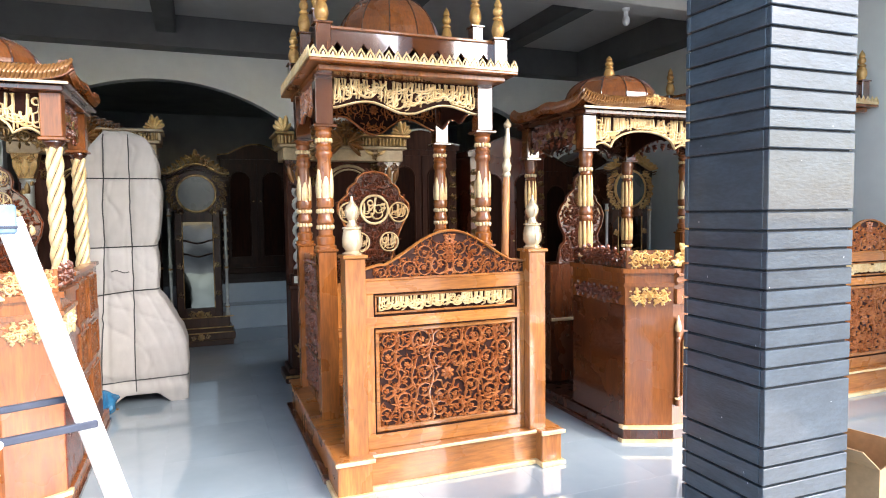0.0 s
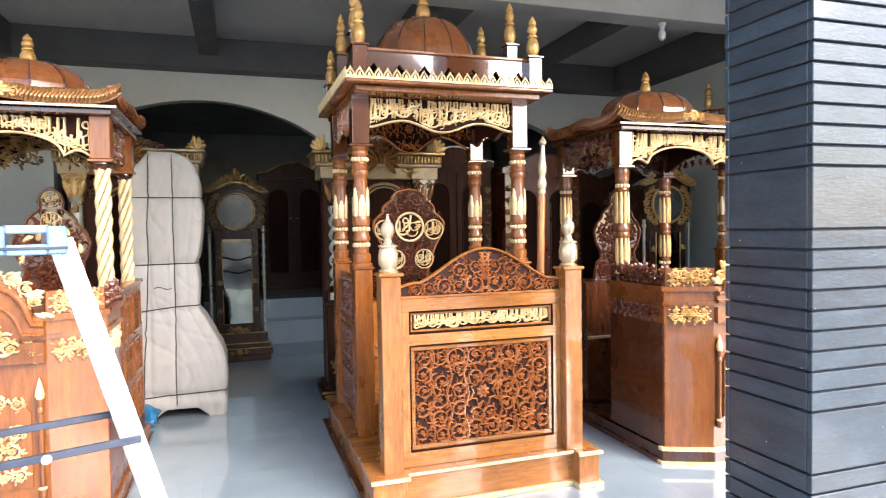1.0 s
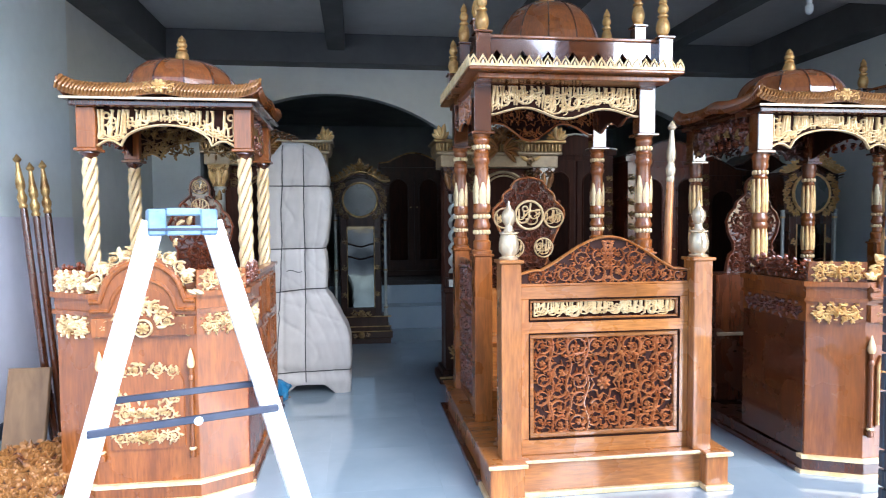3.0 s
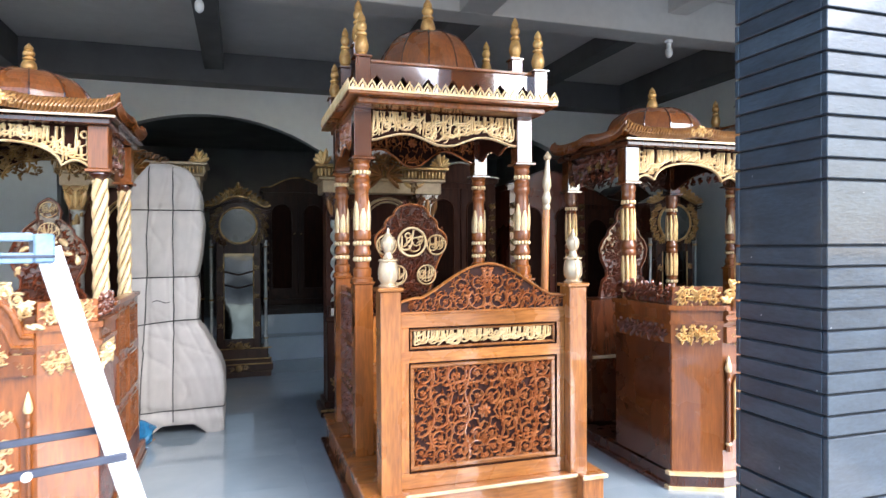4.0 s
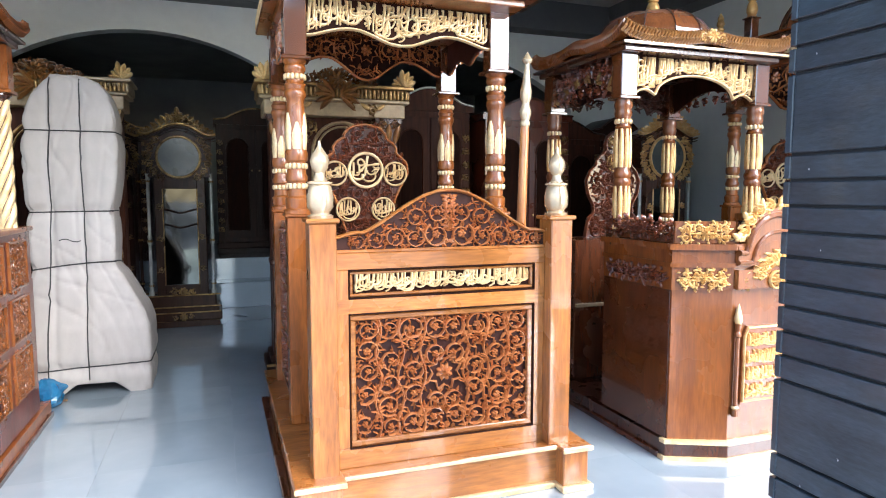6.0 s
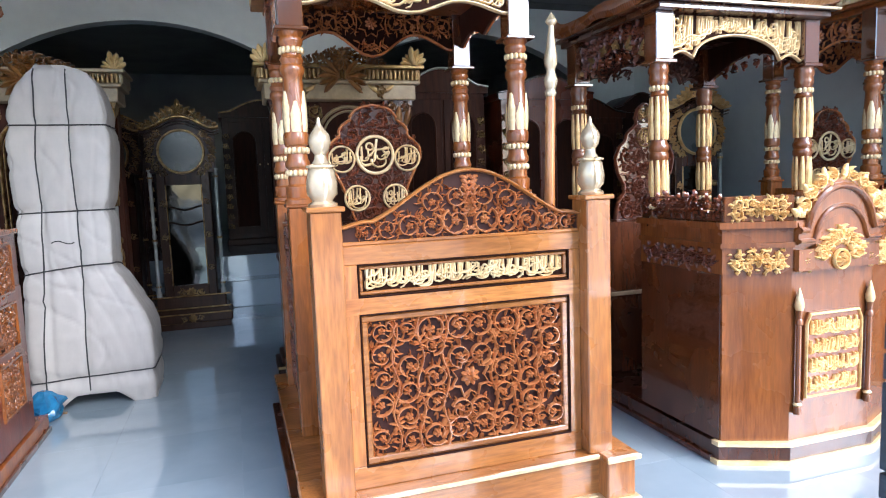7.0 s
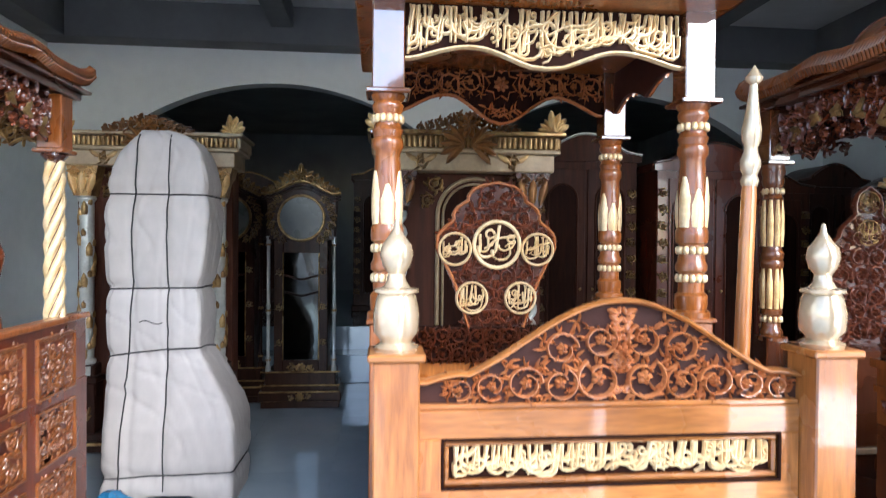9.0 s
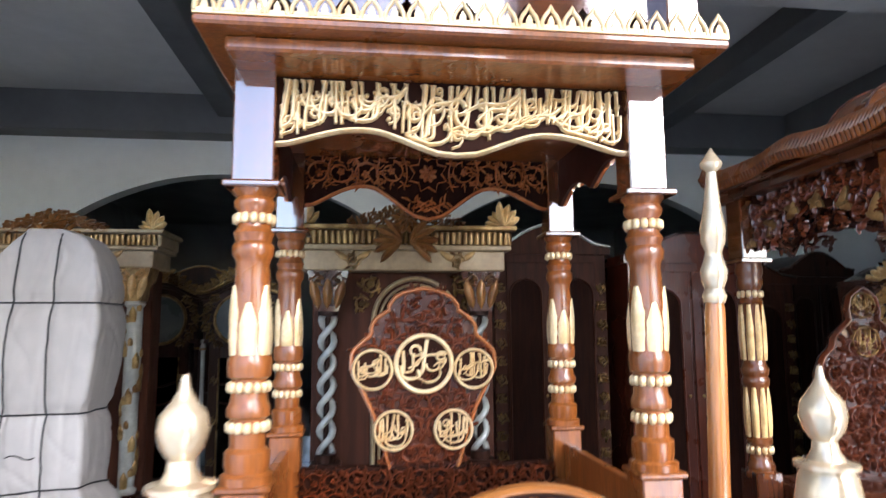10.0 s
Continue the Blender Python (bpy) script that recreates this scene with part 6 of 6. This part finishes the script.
def wardrobe(m, label, W, H, wood, line):
    w = thing("wardrobe", m, label, "wardrobe", "dark wardrobes")
    body = part("body", Geo().box(-W, W, 0.02, 0.5, 0.08, H - 0.22, 0.006), wood, w)
    part("plinth", Geo().box(-W - 0.02, W + 0.02, 0.0, 0.5, 0.0, 0.08, 0.008), wood, w)
    n = 28
    pts = []
    for k in range(n + 1):
        f = 2 * k / n - 1
        pts.append((f * (W + 0.03), H - 0.22 + 0.2 * (math.cos(f * math.pi / 2) ** 1.4 if abs(f) < 0.72 else math.cos(0.72 * math.pi / 2) ** 1.4 * (1 - (abs(f) - 0.72) * 1.2))))
    ped = part("pediment", Geo().prism([(-W - 0.03, H - 0.24)] + [(W + 0.03, H - 0.24)] + pts[::-1], 0.0, 0.5), wood, w, "curved pediment")
    part("pediment_line", Geo().ribbon(pts, 0.022, 0.02, 0.002), line, ped, "pale worn edge line")
    for s in (-1, 1):
        d = part("door", Geo().box(min(s * 0.01, s * (W - 0.09)), max(s * 0.01, s * (W - 0.09)), 0.005, 0.03, 0.14, H - 0.30, 0.004), wood, w)
        x = s * W * 0.46
        h = W * 0.28
        z1 = H - 0.42
        pts2 = [(x + h, 0.24), (x + h, z1 - h)] + [(x + h * math.cos(a), z1 - h + h * math.sin(a)) for a in [math.pi * k / 10 for k in range(11)]] + [(x - h, 0.24)]
        part("door_panel", Geo().prism(pts2, 0.001, 0.006), RECESS, d, "dark arched door panel")
        part("door_moulding", Geo().ribbon(pts2, 0.018, 0.014, 0.004, None, None, True), wood, d)
        g = Geo()
        for k in range(int((H - 0.5) / 0.13)):
            scroll(g, s * (W - 0.045), 0.25 + 0.13 * k, 0.036, s if k % 2 else -s, 1.0, 0.016, random.Random(k), 0.018, None, 6)
        part("side_carving", g, OLD_GOLD, w, "worn gilt carved strip", 50, "stuff")
        part("knob", Geo().lathe([(0.004, 0), (0.006, 0.012), (0.012, 0.018), (0.009, 0.028), (0.001, 0.03)], 10, m=Matrix.Translation((s * 0.05, 0.006, 1.05)) @ Matrix.Rotation(radians(90), 4, "X")), OLD_GOLD, d, "small brass knob", 40)
    return w


wardrobe(pose(2.66, 7.25, 0), "dark wardrobe with a pale-edged curved pediment", 0.42, 2.30, DULL_WOOD, SILVER)
wardrobe(pose(3.62, 7.05, 0), "red-brown varnished wardrobe with arched doors", 0.46, 2.22, MAHOGANY, CARVED_DARK)
wardrobe(pose(4.42, 7.75, 0), "dark tall wardrobe behind the long-case clocks", 0.5, 2.12, DULL_WOOD, CARVED_DARK)
wardrobe(pose(5.30, 7.95, 0), "dark wardrobe in the corner by the side wall", 0.33, 2.2, DARK, CARVED_DARK)
wardrobe(pose(1.20, 10.4, 0.52), "black carved wardrobe in the unlit back room", 0.5, 1.9, DARK, OLD_GOLD)
wardrobe(pose(-0.7, 10.9, 0.52), "black carved wardrobe in the unlit back room", 0.5, 1.8, DARK, OLD_GOLD)

# ---- thing wrapped in packing foam ----
def wrapped():
    w = thing("wrapped_clock", pose(0, 0, 0), "tall clock wrapped in beige packing foam tied with black straps", "parcel")
    rows = ((0.0, -0.41, 0.255, 5.80, 6.24), (0.10, -0.405, 0.262, 5.78, 6.25), (0.25, -0.40, 0.268, 5.78, 6.25), (0.42, -0.395, 0.262, 5.79, 6.24), (0.52, -0.393, 0.235, 5.82, 6.22), (0.70, -0.39, 0.14, 5.84, 6.2),
            (0.84, -0.388, 0.072, 5.85, 6.18), (1.0, -0.392, 0.08, 5.84, 6.18), (1.16, -0.392, 0.075, 5.85, 6.17), (1.36, -0.396, 0.105, 5.83, 6.18), (1.55, -0.398, 0.12, 5.83, 6.18), (1.68, -0.394, 0.112, 5.85, 6.17),
            (1.78, -0.375, 0.10, 5.86, 6.16), (1.89, -0.33, 0.068, 5.88, 6.14), (1.965, -0.28, 0.01, 5.90, 6.12), (2.005, -0.245, -0.09, 5.93, 6.09))
    def at(z, f, out=0.0):
        for a, b in zip(rows, rows[1:]):
            if a[0] <= z <= b[0]:
                t = (z - a[0]) / (b[0] - a[0])
                x0, x1, y0, y1 = [p + (q - p) * t for p, q in zip(a[1:], b[1:])]
                break
        cx, cy, hx, hy = (x0 + x1) / 2, (y0 + y1) / 2, (x1 - x0) / 2, (y1 - y0) / 2
        f = f % 1.0
        q, t = int(f * 4), 2 * (f * 4 - int(f * 4)) - 1
        ux, uy = ((1, t), (-t, 1), (-1, -t), (t, -1))[q]
        e = 16
        k = 1 / (abs(ux) ** e + abs(uy) ** e) ** (1 / e)
        ux, uy = ux * k, uy * k
        # the sheet puffs between the straps, is drawn in under them and breaks into sharp upright folds
        tie = max(math.exp(-((z - q) / 0.035) ** 2) for q in (1.655, 1.155, 0.80, 0.17))
        cord = max(math.exp(-((cx + ux * hx - q) / 0.02) ** 2) for q in (-0.262, -0.085)) if uy < -0.5 else 0.0
        fold = abs(noise.noise(Vector((f * 15 + 0.7 * math.sin(z * 1.7), z * 0.9, 5.0))))
        wave = abs(noise.noise(Vector((f * 6 + z * 2.0, z * 3.4, 2.0))))
        dn = 0.010 - 0.013 * tie - 0.009 * cord - 0.008 * max(0.0, 0.10 - fold) / 0.10 * (0.4 + 0.6 * tie) - 0.007 * max(0.0, 0.07 - wave) / 0.07
        return (cx + ux * (hx + dn + out), cy + uy * (hy + dn + out), z)
    n, mz = 200, 130
    verts, faces = [], []
    for j in range(mz + 1):
        z = 2.005 * j / mz
        for k in range(n):
            x, y, zz = at(min(z, 2.0049), k / n)
            f = k / n
            if f > 0.75:
                zz = max(zz, 0.075 * min(1.0, 1.5 * max(0.0, math.sin((f - 0.81) / 0.145 * math.pi))) if 0.81 < f < 0.955 else 0.0)
            verts.append((x, y, zz))
    for j in range(mz):
        for k in range(n):
            faces.append((j * n + k, j * n + (k + 1) % n, (j + 1) * n + (k + 1) % n, (j + 1) * n + k))
    faces.append(tuple(range(mz * n, mz * n + n)))
    part("foam_cover", Geo().add(verts, faces), FOAM, w, "beige foam sheet with soft creases", 60)
    for z, tilt in ((1.655, 0.0), (1.155, 0.005), (0.80, 0.04), (0.17, 0.02)):
        pts = [at(z + tilt * math.cos(2 * math.pi * k / 64), k / 64, 0.004) for k in range(65)]
        part("strap", Geo().tube(pts, 0.0042, 5), STRAP, w, "tight black strap")
    for xs in (-0.262, -0.085):
        pts = []
        for k in range(51):
            z = (0.02 if xs < -0.2 else 0.10) + (1.96 if xs < -0.2 else 1.88) * k / 50
            lo, hi = at(z, 0.7501)[0], at(z, 0.9999)[0]
            pts.append(at(z, 0.75 + 0.25 * min(max((xs - 0.03 * (1.2 - z) * (xs < -0.2) - lo) / (hi - lo), 0.02), 0.98), 0.004))
        part("strap", Geo().tube(pts, 0.0042, 5), STRAP, w, "tight black strap")
    pts = [at(0.98 + 0.01 * math.sin(k), 0.84 + 0.01 * k, 0.002) for k in range(7)]
    part("tape_edge", Geo().tube(pts, 0.003, 5), STRAP, w)
wrapped()
solid("wood_stick", Geo().box(-0.40, -0.20, 5.70, 5.715, 0.0, 0.012, 0.002), RAW, "thin wooden stick lying on the tiles", "stick")

# crumpled bag
g = Geo()
rng = random.Random(3)
verts, faces = [], []
n, mrow = 18, 10
for j in range(mrow):
    f = j / (mrow - 1)
    for k in range(n):
        a = 2 * math.pi * k / n
        r = (0.085 * math.sin(math.pi * (0.12 + 0.84 * f)) + 0.01) * (1 + 0.38 * noise.noise(Vector((math.cos(a) * 2.2, math.sin(a) * 2.2, f * 4))))
        verts.append((-0.29 + r * math.cos(a), 5.62 + 1.5 * r * math.sin(a), 0.17 * f + 0.015 * noise.noise(Vector((a, f * 3, 2)))* (j > 0)))
for j in range(mrow - 1):
    for k in range(n):
        faces.append((j * n + k, j * n + (k + 1) % n, (j + 1) * n + (k + 1) % n, (j + 1) * n + k))
faces += [tuple(range(n))[::-1], tuple(range((mrow - 1) * n, mrow * n))]
solid("plastic_bag", g.add(verts, faces), BAG, "crumpled blue plastic bag on the floor beside a pulpit", "bag")

# ---- ladder ----
def ladder():
    l = thing("step_ladder", pose(-0.262, 2.97, 0, 0, 0, 20), "white step ladder with a blue plastic top and dark braces", "ladder")

    def leg(xt, yt, zt, xb, yb, w, d, name):
        dirn = Vector((xb - xt, 0, -zt)).normalized()
        side = Vector((-dirn.z, 0, dirn.x)) * w / 2
        verts = []
        for dy in (-d / 2, d / 2):
            for p in (Vector((xt, yt + dy, zt)), Vector((xb, yb + dy, 0.025))):
                verts += [tuple(p - side), tuple(p + side)]
        o = part(name, Geo().add(verts, [(0, 1, 3, 2), (4, 6, 7, 5), (0, 2, 6, 4), (1, 5, 7, 3), (0, 4, 5, 1), (2, 3, 7, 6)]), ALU, l, "white painted leg")
        g = Geo()
        for q in (-0.55, 0.55):
            g.tube([(xt + side.x * q, yt - d / 2, zt + side.z * q), (xb + side.x * q, yb - d / 2, 0.03 + side.z * q)], 0.004, 5)
        part("leg_ridge", g, ALU, o)
        part("rubber_foot", Geo().box(xb - w * 0.7, xb + w * 0.7, yb - d * 0.8, yb + d * 0.8, 0.0, 0.045, 0.006), STRAP, o, "black rubber foot")
    for s in (-1, 1):
        leg(s * 0.092, 0.0, 1.38, s * 0.475, -0.02, 0.07, 0.03, "leg")
        leg(s * 0.088, 0.05, 1.36, s * 0.47, 0.11, 0.04, 0.03, "rear_leg")
    cap = Geo()
    cap.box(-0.110, -0.054, -0.03, 0.13, 1.335, 1.425, 0.006).box(0.054, 0.110, -0.03, 0.13, 1.335, 1.425, 0.006)
    cap.box(-0.054, 0.054, -0.03, 0.13, 1.402, 1.428, 0.004).box(-0.054, 0.054, -0.03, 0.0, 1.335, 1.368, 0.004)
    c = part("top_cap", cap, BLUE, l, "scuffed blue plastic top with a hand hole")
    part("cap_line", Geo().box(-0.111, 0.111, -0.034, -0.029, 1.352, 1.36, 0.001), STEEL, c)
    part("brace", Geo().box(-0.305, 0.305, -0.04, -0.02, 0.69, 0.714, 0.003), STEEL, l, "dark blue steel brace")
    part("brace", Geo().box(-0.25, 0.25, 0.06, 0.078, 0.765, 0.787, 0.003), STEEL, l, "dark blue steel brace")
    part("rivet", Geo().lathe([(0.016, 0), (0.014, 0.006), (0.002, 0.009)], 10, m=Matrix.Translation((0.03, -0.04, 0.697)) @ Matrix.Rotation(radians(90), 4, "X")), WHITE, l, "pale rivet")
ladder()

# ---- spears, boards and loose carvings by the side wall ----
def spear(base, tip, label, group, gilt):
    b, t = Vector(base), Vector(tip)
    L = (t - b).length
    s = thing("spear", Matrix.Translation(b) @ (t - b).to_track_quat("Z", "Y").to_matrix().to_4x4(), label, "spear", group)
    part("shaft", Geo().lathe([(0.022, 0), (0.026, 0.04), (0.023, L * 0.3), (0.021, L - 0.36), (0.018, L - 0.335)], 14), TEAK if gilt else BROWN, s, "", 40)
    p = [(0.022, 0), (0.026, 0.015), (0.02, 0.03), (0.027, 0.05), (0.029, 0.07), (0.02, 0.095), (0.018, 0.11), (0.026, 0.13), (0.027, 0.16), (0.02, 0.20), (0.013, 0.26), (0.011, 0.285), (0.022, 0.295), (0.024, 0.305), (0.014, 0.32), (0.004, 0.335), (0.001, 0.34)]
    part("spear_head", Geo().lathe([(r, L - 0.34 + z) for r, z in p], 14), CHAMPAGNE if gilt else OLD_GOLD, s, "turned pale gilt head", 40)
spear((2.055, 4.11, 0.195), (2.078, 4.055, 1.925), "teak staff with a pale turned head leaning in a pulpit", "staffs", True)
for k in range(3):
    spear((-1.60 + 0.035 * k, 4.98 + 0.05 * k, 0.0), (-1.76 + 0.05 * k, 4.98 + 0.05 * k, 1.78 + (0.03, -0.02, 0.0)[k]), "slim brown staff with gilt head leaning against the wall", "staffs", False)
solid("wood_board", Geo().box(0, 0.24, 0, 0.035, 0, 0.5, 0.004, Matrix.Translation((-1.80, 4.75, 0.004)) @ Matrix.Rotation(radians(-14), 4, "X")), RAW, "bare wooden board standing by the wall", "board")

def loose_carving(x, y, z, turn, tilt, seed, w, h):
    c = thing("loose_carving", pose(x, y, z, tilt, 0, turn), "gilt carved leaf panel lying in a pile", "carving", "loose gilt carvings")
    part("board", Geo().box(-w / 2, w / 2, 0.0, 0.015, -h / 2, h / 2, 0.003), BROWN, c)
    g = Geo()
    scroll_panel(g, -w / 2, w / 2, -h / 2, h / 2, 0.09, 0.02, seed, Matrix.Identity(4))
    part("gilt_leaves", g, GOLD_WOOD, c, "gilt carved leaves", 50)
for k, (x, y, z, turn, tilt, w, h) in enumerate(((-1.46, 3.95, 0.045, 10, -80, 0.5, 0.3), (-1.30, 4.05, 0.095, -20, -74, 0.42, 0.26), (-1.55, 4.2, 0.12, 35, -66, 0.45, 0.24), (-1.38, 3.78, 0.06, 5, -78, 0.36, 0.2), (-1.26, 4.3, 0.15, 60, -60, 0.4, 0.2))):
    loose_carving(x, y, z, turn, tilt, 3 + k, w, h)

# cardboard box beside the pillar
def carton():
    b = thing("cardboard_box", pose(2.98, 2.55, 0, 0, 0, 12), "open brown cardboard box standing beside the slate pillar", "box")
    w, d, h = 0.42, 0.34, 0.36
    for n_, a in (("side", (-w / 2, w / 2, -d / 2, -d / 2 + 0.006, 0, h)), ("side", (-w / 2, w / 2, d / 2 - 0.006, d / 2, 0, h)), ("side", (-w / 2, -w / 2 + 0.006, -d / 2 + 0.006, d / 2 - 0.006, 0, h)), ("side", (w / 2 - 0.006, w / 2, -d / 2 + 0.006, d / 2 - 0.006, 0, h)), ("bottom", (-w / 2 + 0.006, w / 2 - 0.006, -d / 2 + 0.006, d / 2 - 0.006, 0, 0.006))):
        part(n_, Geo().box(*a, 0.001), CARD, b)
    for s, turn in ((-1, 40), (1, -35)):
        part("flap", Geo().box(-w / 2, w / 2, 0, 0.005, 0, 0.16, 0.001, Matrix.Translation((0, s * d / 2, h)) @ Matrix.Rotation(radians(turn), 4, "X")), CARD, b, "folded-out flap")
    part("flap", Geo().box(0, 0.005, -d / 2, d / 2, 0, 0.18, 0.001, Matrix.Translation((-w / 2, 0, h)) @ Matrix.Rotation(radians(-55), 4, "Y")), CARD, b, "folded-out flap")
carton()

# ---- pieces of pillar and floor ----
def tile_mesh(name, dx, dy, dz, c, material):
    g = Geo().box(-dx / 2, dx / 2, -dy / 2, dy / 2, 0, dz, c)
    me = bpy.data.meshes.new(name)
    me.from_pydata(g.v, [], g.f)
    bm = bmesh.new()
    bm.from_mesh(me)
    bmesh.ops.recalc_face_normals(bm, faces=bm.faces)
    bm.to_mesh(me)
    bm.free()
    me.materials.append(material)
    return me


rng = random.Random(8)
meshes = {(k, h): tile_mesh("slate", L, 0.02, h - 0.008, 0.0025, SLATE) for k, L in (("x", PX1 - PX0), ("y", PY1 - PY0 - 0.042)) for h in (0.0655, 0.204)}
levels = []
zz = 1.58 - 0.7935 * 2
while zz < CEILING:
    levels.append((zz - 0.204, 0.204))
    for q in range(9):
        levels.append((zz + 0.0655 * q, 0.0655))
    zz += 0.7935
for z0, h in levels:
    if z0 < -0.02 or z0 + h > CEILING:
        continue
    for key, x, y, turn in (("x", (PX0 + PX1) / 2, PY0 + 0.01, 0), ("x", (PX0 + PX1) / 2, PY1 - 0.01, 180), ("y", PX0 + 0.01, (PY0 + PY1) / 2, 90), ("y", PX1 - 0.01, (PY0 + PY1) / 2, -90)):
        o = new("slate", meshes[(key, h)])
        o.parent = pillar
        o.matrix_local = pose(x + rng.uniform(-0.0008, 0.0008), y + rng.uniform(-0.0008, 0.0008), max(0.0, z0 + 0.004), 0, 0, turn)

floor = solid("floor", Geo().box(-2.25, 5.85, -0.9, 8.70, -0.03, -0.004, 0), GROUT, "glossy pale blue-grey tiled floor", kind="structure")
tm = tile_mesh("tile", 0.5996, 0.5996, 0.02, 0.0002, TILE)
for i in range(13):
    for j in range(16):
        x, y = -1.95 + 0.6 * i, -0.6 + 0.6 * j
        if y + 0.3 > 8.75 or x > 5.6:
            continue
        o = new("tile", tm)
        o.parent = floor
        o.matrix_local = pose(x, y, -0.02)
